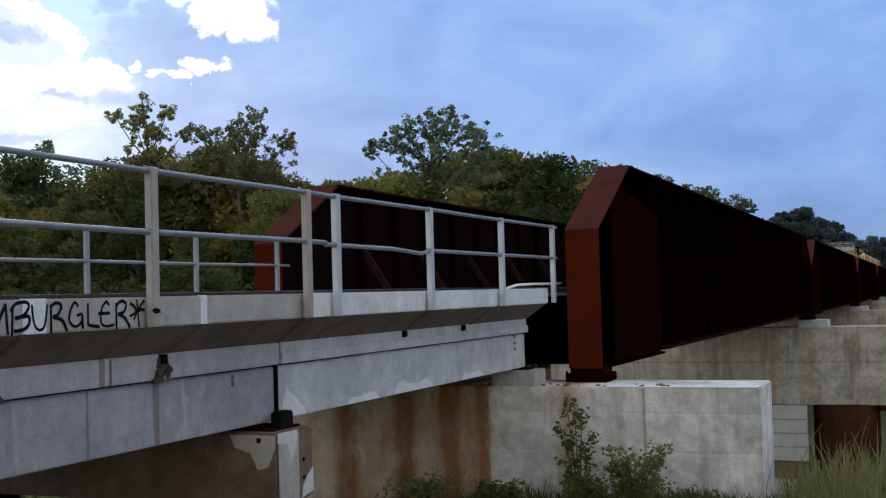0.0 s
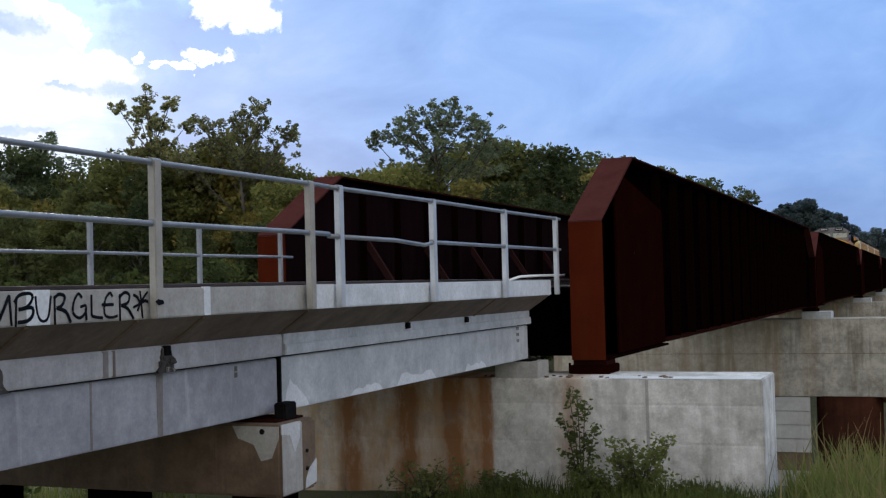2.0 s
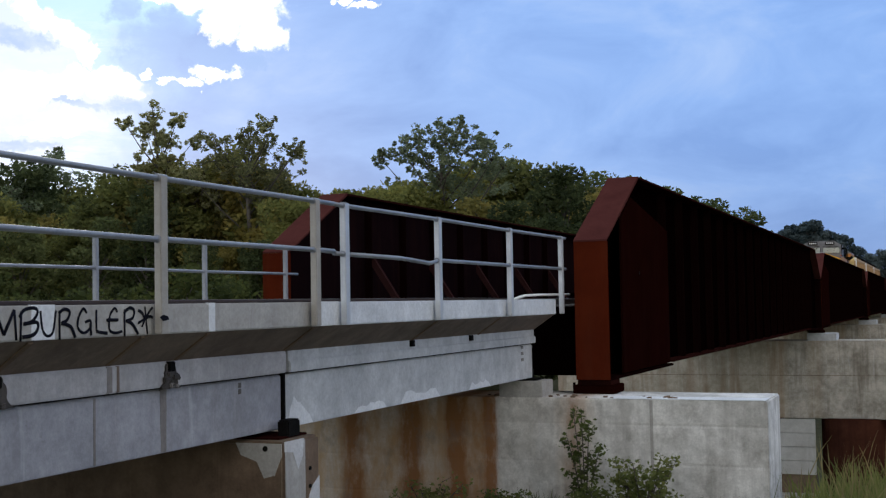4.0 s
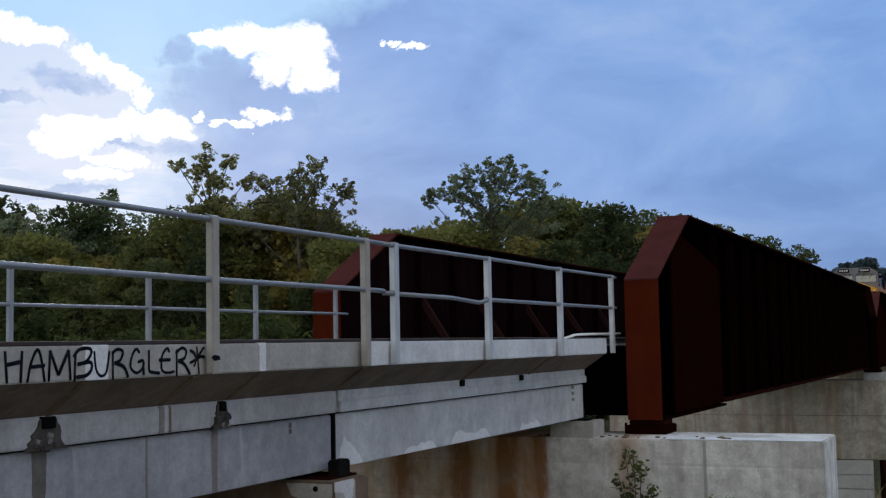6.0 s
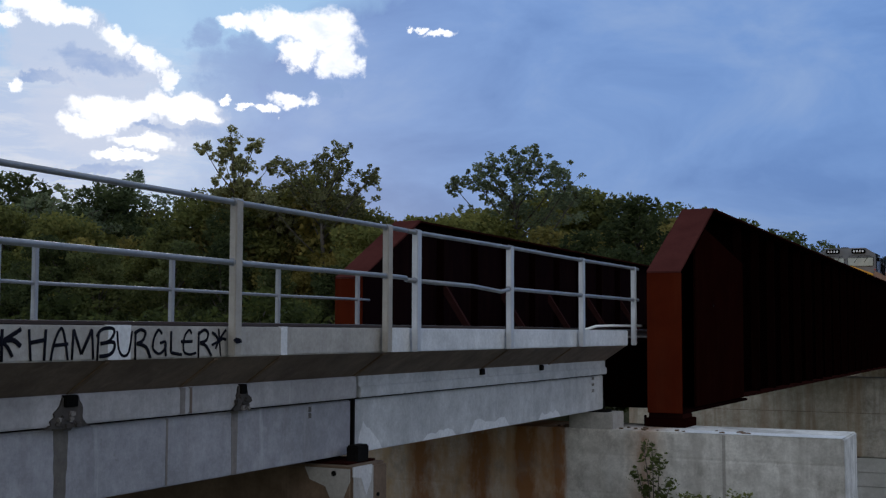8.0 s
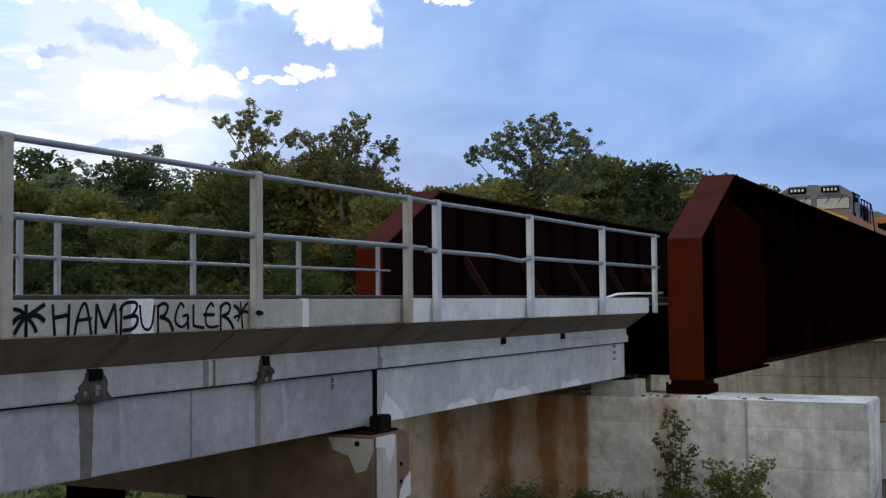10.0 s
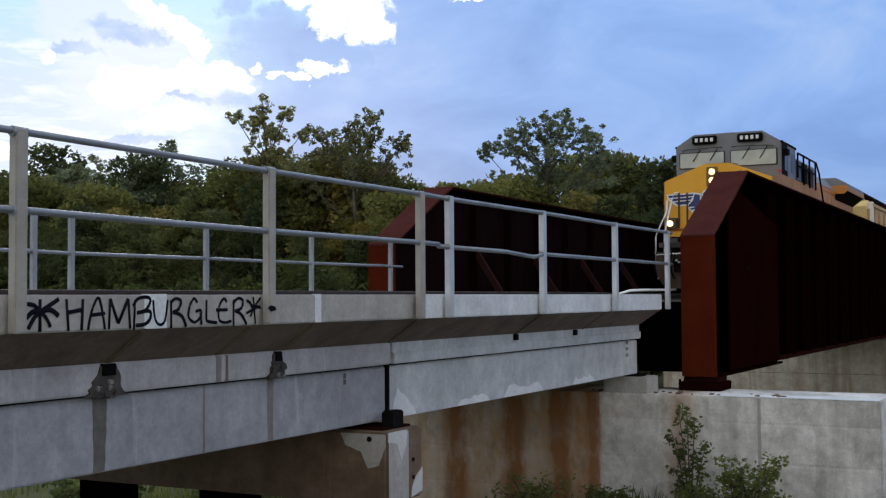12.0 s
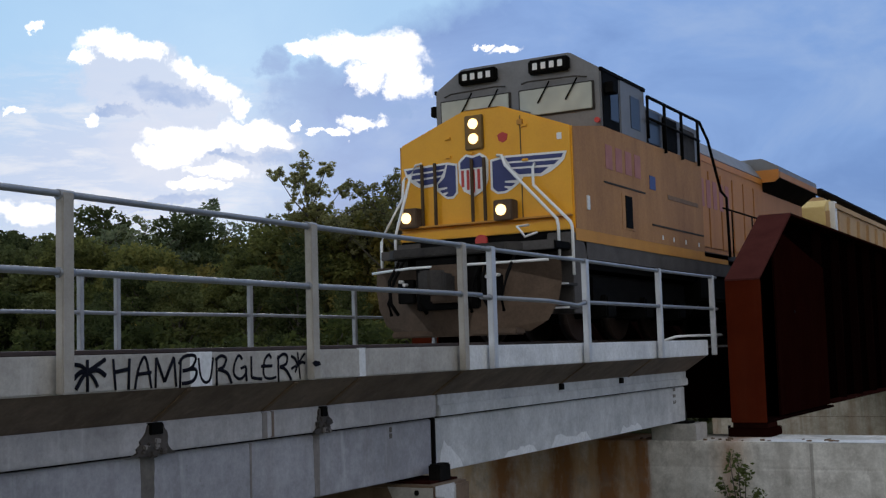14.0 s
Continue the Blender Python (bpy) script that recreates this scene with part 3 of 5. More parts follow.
def add_curb_marks():
    """Whitewashed strips, soffit joints, drains and their dark runs on the two spans."""
    y0 = -6.0
    near = CURB_X - XC
    for y, w in ((6.78, 0.12), (8.92, 0.05)):
        part("white_strip", box(near - 0.03, near + 0.004, y - y0 - w, y - y0 + w, CURB_LOW + 0.004, CURB_TOP + 0.004), "patch_white", span_old, "whitewashed strip over a joint")
    part("white_strip", box(near - 0.03, near + 0.004, 0.02, 0.42, CURB_LOW + 0.004, CURB_TOP + 0.004), "patch_white", span_new, "whitewashed strip over a joint")
    # ribs where the soffit forms met
    for y, sp, base in ((4.5, span_old, y0), (6.69, span_old, y0), (7.98, span_old, y0), (8.92, span_old, y0), (10.82, span_old, y0), (14.1, span_new, 10.90), (16.5, span_new, 10.90)):
        w = 0.025
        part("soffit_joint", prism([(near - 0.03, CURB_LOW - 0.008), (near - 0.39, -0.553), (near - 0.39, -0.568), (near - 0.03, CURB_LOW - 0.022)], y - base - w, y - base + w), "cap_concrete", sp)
    # drains through the flange, with ragged mortar rims and runs below
    def ragged(y, half, z0, z1, flare, seed, steps=9, rough=0.24):
        """An uneven patch between two heights, wider by flare at its foot: pairs of place and height."""
        rnd = random.Random(seed)
        left_, right_ = [], []
        for k in range(steps):
            f = k / (steps - 1)
            z = z0 + (z1 - z0) * f
            left_.append((y - half * (1 + flare * f ** 1.6) * rnd.uniform(1 - rough, 1 + rough * 0.8), z))
            right_.append((y + half * (1 + flare * f ** 1.6) * rnd.uniform(1 - rough, 1 + rough * 0.8), z))
        return left_ + right_[::-1]
    for y, w in ((6.67, 0.10), (8.80, 0.065)):
        yy = y - y0
        part("drain_rim", prism(ragged(yy, w * 0.95, -0.575, -0.795, 1.35, int(y * 10)), near - 0.37, near - 0.345, "x"), "drain_crust", span_old, "mortar rim crusted with dirt")
        for k in range(9):
            rnd = random.Random(int(y * 100) + k)
            b, z, r = yy + rnd.uniform(-1.3, 1.3) * w, rnd.uniform(-0.79, -0.66), rnd.uniform(0.018, 0.045)
            part("mortar_lump", rough_rim(box(near - 0.36, near - 0.335 + r * 0.3, b - r, b + r, z - r * 0.7, z + r * 0.7, bevel=r * 0.3), 0.006, k), "drain_crust" if k % 3 else "faint_stain", span_old)
        part("drain", box(near - 0.5, near - 0.325, yy - w * 0.66, yy + w * 0.66, -0.645, -0.558, bevel=0.006), "black", span_old, "black drain hole")
        part("drain_run", prism(ragged(yy, w * 0.72, -0.803, -1.352, -0.22, int(y * 7), 7, 0.11), near - 0.45, near - 0.427, "x"), "drain_stain" if w > 0.08 else "faint_stain", span_old, "dark run of water")
    for y in (7.98,):
        part("flange_joint", box(near - 0.4, near - 0.357, y - y0 - 0.035, y - y0 + 0.03, -0.775, -0.56), "faint_stain", span_old)
        part("flange_joint", box(near - 0.4, near - 0.356, y - y0 + 0.09, y - y0 + 0.12, -0.775, -0.56), "soffit_concrete", span_old)
    part("drain_run", box(near - 0.45, near - 0.4275, 7.86 - y0, 7.885 - y0, -1.35, -0.81), "faint_stain", span_old)
    for y in (14.07, 16.17):
        part("drain", box(near - 0.5, near - 0.352, y - 10.9 - 0.05, y - 10.9 + 0.05, -0.64, -0.56, bevel=0.006), "black", span_new, "black drain hole")
    for sp, base, ys_, zs_ in ((span_old, y0, (10.02,), (-0.88, -0.94)), (span_new, 10.90, (18.55, 18.62), (-0.86, -0.96, -1.06))):
        for y in ys_:
            for z in zs_:
                part("stencil_mark", box(near - 0.44, near - 0.4275, y - base, y - base + 0.05, z, z + 0.05), "drain_stain", sp)
    # new mortar smears along the girder of the repaired span
    rnd = random.Random(5)
    for y, w, h in ((0.06, 0.55, 0.42), (1.6, 0.9, 0.10), (2.9, 1.3, 0.16), (5.3, 0.9, 0.12)):
        pts = [(y, -1.352), (y + w, -1.352)]
        n = 7
        pts += [(y + w - w * (i + 1) / (n + 1), -1.352 + h * rnd.uniform(0.5, 1.0) * (1 - (0.85 * (1 - (i + 1) / (n + 1)) if h > 0.3 else 0.0))) for i in range(n)]
        part("mortar_patch", prism(pts, near - 0.44, near - 0.426, "x"), "patch_white", span_new, "pale new mortar")


add_curb_marks()
part("joint_filler", box(-2.0, CURB_X - XC - 0.42, -0.025, 0.01, -1.35, -0.57), "black", span_new, "black open joint")


def rounded(points, steps=5):
    """A smooth line through the points."""
    if len(points) < 3:
        return points
    p = [points[0]] + points + [points[-1]]
    line = []
    for a, b, c, d in zip(p, p[1:], p[2:], p[3:]):
        for k in range(steps):
            t = k / steps
            line.append(tuple(0.5 * (2 * b[i] + (c[i] - a[i]) * t + (2 * a[i] - 5 * b[i] + 4 * c[i] - d[i]) * t * t + (3 * b[i] - a[i] - 3 * c[i] + d[i]) * t ** 3) for i in (0, 1)))
    return line + [points[-1]]


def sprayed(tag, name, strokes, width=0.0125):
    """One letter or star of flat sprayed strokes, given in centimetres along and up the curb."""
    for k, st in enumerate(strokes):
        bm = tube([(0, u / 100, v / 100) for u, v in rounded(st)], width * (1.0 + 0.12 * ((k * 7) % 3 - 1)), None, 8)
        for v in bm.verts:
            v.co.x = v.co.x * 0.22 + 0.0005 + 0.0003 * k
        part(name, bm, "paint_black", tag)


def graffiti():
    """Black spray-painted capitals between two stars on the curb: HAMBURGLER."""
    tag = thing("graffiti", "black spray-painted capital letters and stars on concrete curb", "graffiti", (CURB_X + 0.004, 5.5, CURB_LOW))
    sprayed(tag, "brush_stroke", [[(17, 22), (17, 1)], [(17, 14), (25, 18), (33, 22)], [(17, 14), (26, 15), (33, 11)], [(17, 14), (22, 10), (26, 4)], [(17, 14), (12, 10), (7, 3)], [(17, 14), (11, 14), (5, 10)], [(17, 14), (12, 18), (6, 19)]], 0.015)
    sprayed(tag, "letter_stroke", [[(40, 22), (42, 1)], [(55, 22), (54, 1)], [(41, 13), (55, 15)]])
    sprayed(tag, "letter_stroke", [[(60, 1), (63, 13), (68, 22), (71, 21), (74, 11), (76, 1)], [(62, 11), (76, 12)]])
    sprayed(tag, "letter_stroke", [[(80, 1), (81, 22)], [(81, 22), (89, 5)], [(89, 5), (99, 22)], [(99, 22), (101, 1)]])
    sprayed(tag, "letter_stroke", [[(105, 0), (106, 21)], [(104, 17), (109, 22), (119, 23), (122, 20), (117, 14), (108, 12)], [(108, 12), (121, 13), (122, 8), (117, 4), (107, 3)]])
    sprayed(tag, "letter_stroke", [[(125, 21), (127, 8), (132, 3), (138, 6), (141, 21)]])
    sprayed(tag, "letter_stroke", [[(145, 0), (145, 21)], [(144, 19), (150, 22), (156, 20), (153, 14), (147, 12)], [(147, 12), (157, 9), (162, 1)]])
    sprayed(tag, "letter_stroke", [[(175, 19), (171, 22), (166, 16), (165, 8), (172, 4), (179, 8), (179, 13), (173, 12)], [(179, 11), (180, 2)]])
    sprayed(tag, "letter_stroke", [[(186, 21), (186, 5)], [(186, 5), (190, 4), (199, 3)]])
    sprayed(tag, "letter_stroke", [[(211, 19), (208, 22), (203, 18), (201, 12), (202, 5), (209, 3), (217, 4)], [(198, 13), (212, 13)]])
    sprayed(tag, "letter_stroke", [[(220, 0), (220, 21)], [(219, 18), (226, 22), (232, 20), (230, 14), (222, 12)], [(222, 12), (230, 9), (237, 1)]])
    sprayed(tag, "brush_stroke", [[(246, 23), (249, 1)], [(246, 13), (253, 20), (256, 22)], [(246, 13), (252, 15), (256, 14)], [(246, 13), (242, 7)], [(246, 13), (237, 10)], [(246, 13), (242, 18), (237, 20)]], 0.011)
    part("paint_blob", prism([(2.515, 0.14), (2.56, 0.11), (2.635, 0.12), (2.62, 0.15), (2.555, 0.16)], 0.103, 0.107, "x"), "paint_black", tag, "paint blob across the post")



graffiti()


# a thin pale strip runs along the top of the far curb
for sp, length in ((span_old, 16.86), (span_new, DECK_END - 10.90)):
    part("curb_cap", box(FAR_X - XC + 0.01, FAR_X - XC + 0.23, 0.01, length - 0.01, CURB_TOP + 0.001, CURB_TOP + 0.012, bevel=0.003), "new_curb", sp, "pale strip on top of far curb")


# ---- railings ----
def railing(ys, x, top, mid, mat, label, y_start, y_end, old, low=-0.30, sag=None, w=0.05):
    """Flat posts bolted to the curb face with two pipes through them."""
    rail = thing("railing", label, "railing", (x, ys[0], 0), "bridge railings")
    for i, y in enumerate(ys):
        d = y - ys[0]
        part("post", box(-0.035, 0.035, d - w, d + w, low, top + 0.02, bevel=0.008), mat, rail)
        for z in (top, mid):
            part("collar", tube([(-0.0, d - w - 0.012, z), (0.0, d + w + 0.012, z)], 0.034, sides=12), "pipe", rail)
    for z in (top, mid):
        pts = [(0, y_start - ys[0], z)]
        if sag and z == mid:
            pts += [(0.0, sag - ys[0] - 1.1, z - 0.005), (0.02, sag - ys[0] - 0.3, z - 0.045), (0.0, sag - ys[0] + 0.05, z)]
        else:
            pts += [(0, y - ys[0], z + (0.004 if i % 2 else -0.003)) for i, y in enumerate(ys) if y_start < y < y_end]
        pts.append((0, y_end - ys[0], z))
        part("pipe", tube(pts, 0.024, sides=12), "pipe", rail, "galvanised pipe rail")
    return rail


railing([2.75, 5.42, 8.09, 10.70], 3.15, 0.967, 0.470, "old_galvanised", "weathered steel railing with tan posts on concrete curb", 0.0, 11.1, True)
railing([11.35, 13.93, 16.66, 19.25], 3.15, 0.967, 0.450, "galvanised", "galvanised steel railing with a bent lower pipe", 11.1, 19.5, False, sag=13.9)
railing([7.9, 10.59, 11.21, 13.88, 16.63, 19.26], -2.13, 0.985, 0.50, "dull_galvanised", "galvanised steel railing along far curb", 4.0, 19.7, False, w=0.034)


# ---- track ----
def track(y0, y1, half, on):
    """Two rails on ties in ballast, from y0 to y1; on: the frame of the trestle or of the falling bridge."""
    tr = thing("railway_track", "rusty rails on dark wooden ties in stone ballast", "railway track", group="railway tracks")
    tr.matrix_basis = on @ pose(XC, 0, 0)
    part("ballast_bed", prism([(-half, -0.185), (-half, -0.16), (-1.5, -0.14), (1.5, -0.14), (half, -0.16), (half, -0.185)], y0, y1), "ballast", tr)
    prof = [(-0.07, -0.17), (0.07, -0.17), (0.07, -0.155), (0.012, -0.13), (0.012, -0.045), (0.036, -0.035), (0.036, -0.004), (0.028, 0), (-0.028, 0), (-0.036, -0.004), (-0.036, -0.035), (-0.012, -0.045), (-0.012, -0.13), (-0.07, -0.155)]
    for x in (-0.753, 0.753):
        part("rail", prism([(u + x, v) for u, v in prof], y0, y1), "rail_steel", tr)
    first = part("tie", box(-1.3, 1.3, -0.11, 0.11, -0.25, -0.125, bevel=0.01), "tie_wood", tr)
    first.location = (0, y0 + 0.2, 0)
    for k in range(1, min(int((y1 - y0) / 0.5), 130)):
        ob = new("tie", first.data)
        ob.parent = tr
        ob.location = (0, y0 + 0.2 + k * 0.5, 0)



track(-6.0, DECK_END, 2.36, Matrix())
track(DECK_END + 0.02, 218.0, 1.52, BRIDGE)


# ---- piers ----
def pier_cap():
    """Precast cap under the joint of the two concrete spans, on steel piles."""
    cap = thing("pier_cap", "brown stained concrete pier cap with patched chipped corner", "pier", (0.3, 10.65, -1.42))
    bm = box(-2.75, 2.70, -0.38, 0.36, -0.72, 0.0, bevel=0.03)
    part("cap", bm, "cap_concrete", cap)
    # thin sheet, paler than the rest of the cap
    part("end_face", box(2.698, 2.703, -0.35, 0.05, -0.70, -0.02), "curb_concrete", cap, "pale end face")
    part("patch", prism([(-0.36, -0.004), (0.02, -0.004), (0.0, -0.17), (-0.10, -0.30), (-0.20, -0.12), (-0.36, -0.10)], 2.695, 2.706, "x"), "cap_patch", cap, "whitish mortar patch")
    part("patch", prism([(0.10, -0.70), (0.34, -0.66), (0.34, -0.42), (0.20, -0.50), (0.12, -0.60)], 2.695, 2.706, "x"), "cap_patch", cap, "whitish mortar patch")
    part("patch", prism([(2.16, -0.02), (2.68, -0.02), (2.68, -0.14), (2.60, -0.33), (2.48, -0.36), (2.40, -0.20), (2.22, -0.14)], -0.386, -0.375, "y"), "curb_concrete", cap, "grey mortar patch")
    for x in (-1.25, 0.50, 2.30):
        H = [(-0.30, -0.17), (0.28, -0.17), (0.28, -0.14), (0.01, -0.14), (0.01, 0.14), (0.28, 0.14), (0.28, 0.17), (-0.30, 0.17), (-0.30, 0.14), (-0.02, 0.14), (-0.02, -0.14), (-0.30, -0.14)]
        bm = prism([(x + u, v) for u, v in H], -2.6, -0.71, "z")
        part("pile_column", bm, "rust_shaded", cap, "dark steel pile")
    for z in (-0.32, -0.50):
        part("bolt", tube([(2.69, 0.14, z), (2.715, 0.14, z)], 0.02), "black_rubber", cap)
    part("bolt", tube([(2.50, -0.375, -0.07), (2.50, -0.395, -0.07)], 0.028), "black_rubber", cap)
    pad = thing("bearing_pad", "black rubber bearing block on pier cap", "bearing", (2.78, 10.66, -1.42))
    part("block", box(-0.02, 0.11, -0.10, 0.15, 0.0, 0.18, bevel=0.015), "black_rubber", pad)
    part("plate", box(-0.55, 0.10, -0.26, 0.30, -0.0, 0.022, bevel=0.004), "rust_edge", pad, "rusty steel plate")


pier_cap()
PIER_TOP, PIER_FRONT, PIER_BACK = -1.66, 18.75, 20.25


def wall_pier():
    pier = thing("wall_pier", "broad pale concrete wall pier streaked with rust", "pier", (0.45, PIER_FRONT, -3.9))
    part("wall", box(-5.9, 6.06, 0, PIER_BACK - PIER_FRONT, -1.0, PIER_TOP + 3.9, bevel=0.02), "pier_concrete", pier)
    for x in (2.15, 0.3, -1.6):
        part("pedestal", box(x - 0.42, x + 0.33, 0.02, 0.62, PIER_TOP + 3.896, -1.395 + 3.9, bevel=0.012), "curb_concrete", pier)
        part("pad", box(x - 0.15, x + 0.2, 0.1, 0.4, -1.40 + 3.9, -1.358 + 3.9), "black_rubber", pier, "dark bearing pad")
    part("bearing_block", box(1.82, 2.16, 0.41, 0.60, -1.40 + 3.9, -1.21 + 3.9, bevel=0.012), "black_rubber", pier, "dark bearing block")
    # pale strip paints the skylight along the right half of the top
    part("top_wash", box(3.6, 6.04, 0.006, 0.5, PIER_TOP + 3.894, PIER_TOP + 3.904), "patch_white", pier, "top edge with skylight in its pale colour")
    part("form_seam", box(4.25, 4.30, -0.004, 0.02, -1.0, PIER_TOP + 3.88), "curb_concrete", pier)
    # ragged spalls and crumbs along the front edge
    rnd = random.Random(8)
    for k in range(26):
        x, y, s = rnd.uniform(1.2, 4.6), rnd.uniform(0.05, 0.5), rnd.uniform(0.02, 0.05)
        part("crumb", rough_rim(box(x, x + s * 1.6, y, y + s, PIER_TOP + 3.89, PIER_TOP + 3.90 + s * 0.6), 0.008, k), "cap_concrete", pier)


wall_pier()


def river_pier(y, top, depth, half, ground):
    """A deep concrete cap on rusty drilled shafts."""
    pier = thing("river_pier", "deep weathered concrete pier cap on rusty shafts", "pier", (0.45, y, top), "river piers")
    part("cap", box(-half, half, -0.9, 1.2, -depth, 0.0, bevel=0.04), "river_concrete", pier)
    part("lift_seam", box(-half + 0.02, half - 0.02, -0.904, -0.88, -depth * 0.45, -depth * 0.45 + 0.02), "cap_concrete", pier)
    for s in (-1, 1):
        part("pedestal", box(s * 3.4 - 0.66, s * 3.4 + 0.66, -0.8, 0.9, -0.004, 0.335, bevel=0.02), "pale_concrete", pier)
        part("shaft", tube([(s * 4.7, 0.1, -depth + 0.01), (s * 4.7, 0.1, ground - top)], 1.5, sides=32), "casing", pier, "rusty steel shaft casing")
    return pier


for k in range(1, 5):
    river_pier(GIRDER_Y + k * SPAN + 0.35, -2.0 - GRADE * k * SPAN, 3.63, 9.5, -11)



def panel_stack():
    st = thing("panel_stack", "four pale concrete panels stacked beside pier shaft", "concrete panels", (2.85, 58.45, -8.38))
    for k in range(4):
        part("panel", box(-0.95, 0.62, -0.15, 0.15, k * 0.645 + 0.012, k * 0.645 + 0.633, bevel=0.012), "panel_concrete", st)
    part("footing", box(-0.95, 0.62, -0.10, 0.3, -0.85, 0.0, bevel=0.02), "cap_concrete", st)
    part("footing_slab", box(-1.2, 1.2, -0.8, 0.5, -3.2, -0.85, bevel=0.03), "curb_concrete", st)


panel_stack()


# ---- steel through-girder spans ----
G_LOW, G_TOP, KNEE_Z, KNEE_RUN = -1.39, 2.17, 0.905, 2.42


def plate_girder(name_label, other_end="rust_mid"):
    """A girder in its own space: y runs along it from its near end, x = 0 in the web; its outer side is +x."""
    g = thing("plate_girder", name_label, "steel girder", group="steel girders")
    L = SPAN - 0.10
    hw = 0.29
    z0, z1, zk, k = G_LOW, G_TOP, KNEE_Z, KNEE_RUN
    # the web's deep shade is put into its near-black colour
    part("web", prism([(0.05, z0), (5.2, z0), (5.2, z0 + 0.07), (L - 5.2, z0 + 0.07), (L - 5.2, z0), (L - 0.05, z0), (L - 0.05, zk), (L - k, z1), (k, z1), (0.05, zk)], -0.012, 0.012, "x"), "rust_shaded", g, "weathered steel web with shade in its near-black colour")
    part("bottom_flange", box(-hw, hw, 5.2, L - 5.2, z0 + 0.025, z0 + 0.07, bevel=0.006), "rust_edge", g)
    for a_, b_ in ((0.1, 5.2), (L - 5.2, L - 0.1)):
        part("sole_plate", box(-hw, hw, a_, b_, z0 - 0.045, z0, bevel=0.006), "rust_mid", g)
    part("top_flange", box(-hw, hw, k, L - k, z1, z1 + 0.045, bevel=0.006), "rust_edge", g)
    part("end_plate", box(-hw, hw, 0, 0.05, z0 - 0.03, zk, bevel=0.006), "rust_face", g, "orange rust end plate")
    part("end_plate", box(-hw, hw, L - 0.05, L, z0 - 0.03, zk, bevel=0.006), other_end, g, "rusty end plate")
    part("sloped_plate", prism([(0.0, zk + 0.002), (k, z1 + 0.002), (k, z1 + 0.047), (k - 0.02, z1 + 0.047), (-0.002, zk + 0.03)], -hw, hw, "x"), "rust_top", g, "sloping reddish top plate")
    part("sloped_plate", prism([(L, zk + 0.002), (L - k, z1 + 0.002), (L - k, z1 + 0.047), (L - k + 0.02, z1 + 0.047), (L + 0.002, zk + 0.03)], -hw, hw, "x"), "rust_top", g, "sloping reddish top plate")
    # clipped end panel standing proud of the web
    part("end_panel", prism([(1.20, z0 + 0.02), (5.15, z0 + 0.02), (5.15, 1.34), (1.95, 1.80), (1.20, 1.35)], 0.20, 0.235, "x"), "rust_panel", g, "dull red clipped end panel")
    # stiffeners on both faces
    st = box(0.012, 0.19, -0.012, 0.012, z0 + 0.06, z1)
    first = None
    for i in range(int((L - 8) / 1.80) + 1):
        y = 5.25 + i * 1.80
        for s in (1, -1):
            if first is None:
                first = ob = part("stiffener", st, "rust_mid", g)
            else:
                ob = new("stiffener", first.data)
                ob.parent = g
            ob.location = (0 if s == 1 else -0.202, y, 0)
    for i, y in enumerate((3.2, 4.2)):
        ob = new("stiffener", first.data)
        ob.parent = g
        ob.location = (-0.202, y, 0)
    # knee braces to the floor on the inner side, over a liner whose colour holds the web's sheen
    part("inner_web", prism([(0.3, z0 + 0.02), (L - 0.3, z0 + 0.02), (L - 0.3, zk), (L - k - 0.05, z1 - 0.01), (k + 0.05, z1 - 0.01), (0.3, zk)], -0.020, -0.014, "x"), "rust_inner_sheen", g, "dull purple-brown inner face with a sheen in its colour")
    for i in range(11):
        y = L - 3.72 - i * 3.15
        part("knee_brace", prism([(-0.22, 0.98), (-0.22, 0.74), (-0.78, -0.1), (-0.93, -0.1)], y - 0.05, y + 0.05), "brace_red", g)
    # shoe
    part("shoe", box(-0.36, 0.34, 0.06, 0.78, PIER_TOP + 0.005, z0 - 0.12, bevel=0.012), "rust_panel", g, "rusty bearing shoe")
    part("shoe_plate", box(-0.30, 0.28, 0.12, 0.72, z0 - 0.13, z0 - 0.043, bevel=0.008), "rust_edge", g)
    part("bolt", tube([(-0.40, 0.25, PIER_TOP), (-0.40, 0.25, PIER_TOP + 0.18)], 0.022), "rust_shaded", g)
    part("end_hole", tube([(0.236, 2.55, 0.42), (0.241, 2.55, 0.42)], 0.03), "black", g)
    return g


GX = 3.575
near = plate_girder("tall rust-brown weathering steel plate girder with clipped ends")
near.matrix_basis = BRIDGE @ pose(GX, GIRDER_Y, 0)
FAR_GX = -2.50
far_girder = plate_girder("tall dark weathering steel plate girder across the track", "rust_face")
far_girder.matrix_basis = BRIDGE @ pose(FAR_GX, GIRDER_Y + SPAN - 0.10, 0, 0, 0, 180)
for k in range(5):
    y = GIRDER_Y + k * SPAN
    if k:
        copy_thing(near, BRIDGE @ pose(GX, y, 0))
        copy_thing(far_girder, BRIDGE @ pose(FAR_GX, y + SPAN - 0.10, 0, 0, 0, 180))
for k in range(5):
    y = GIRDER_Y + k * SPAN
    fl = thing("bridge_floor", "dark steel floor plate between the girders", "bridge floor", group="bridge floors")
    fl.matrix_basis = BRIDGE @ pose(XC, y, -0.19)
    part("floor_plate", box(FAR_GX - XC + 0.1, GX - XC - 0.1, 0.06, SPAN - 0.2, -0.06, -0.002), "rust_shaded", fl)
    part("end_beam", box(FAR_GX - XC + 0.03, GX - XC - 0.03, 0.25, 0.33, -1.17, -0.004), "rust_shaded", fl)
    for i in range(18):
        part("floor_beam", box(FAR_GX - XC + 0.05, GX - XC - 0.05, 0.6 + i * 2.0, 0.75 + i * 2.0, -0.75, -0.06), "rust_shaded", fl)


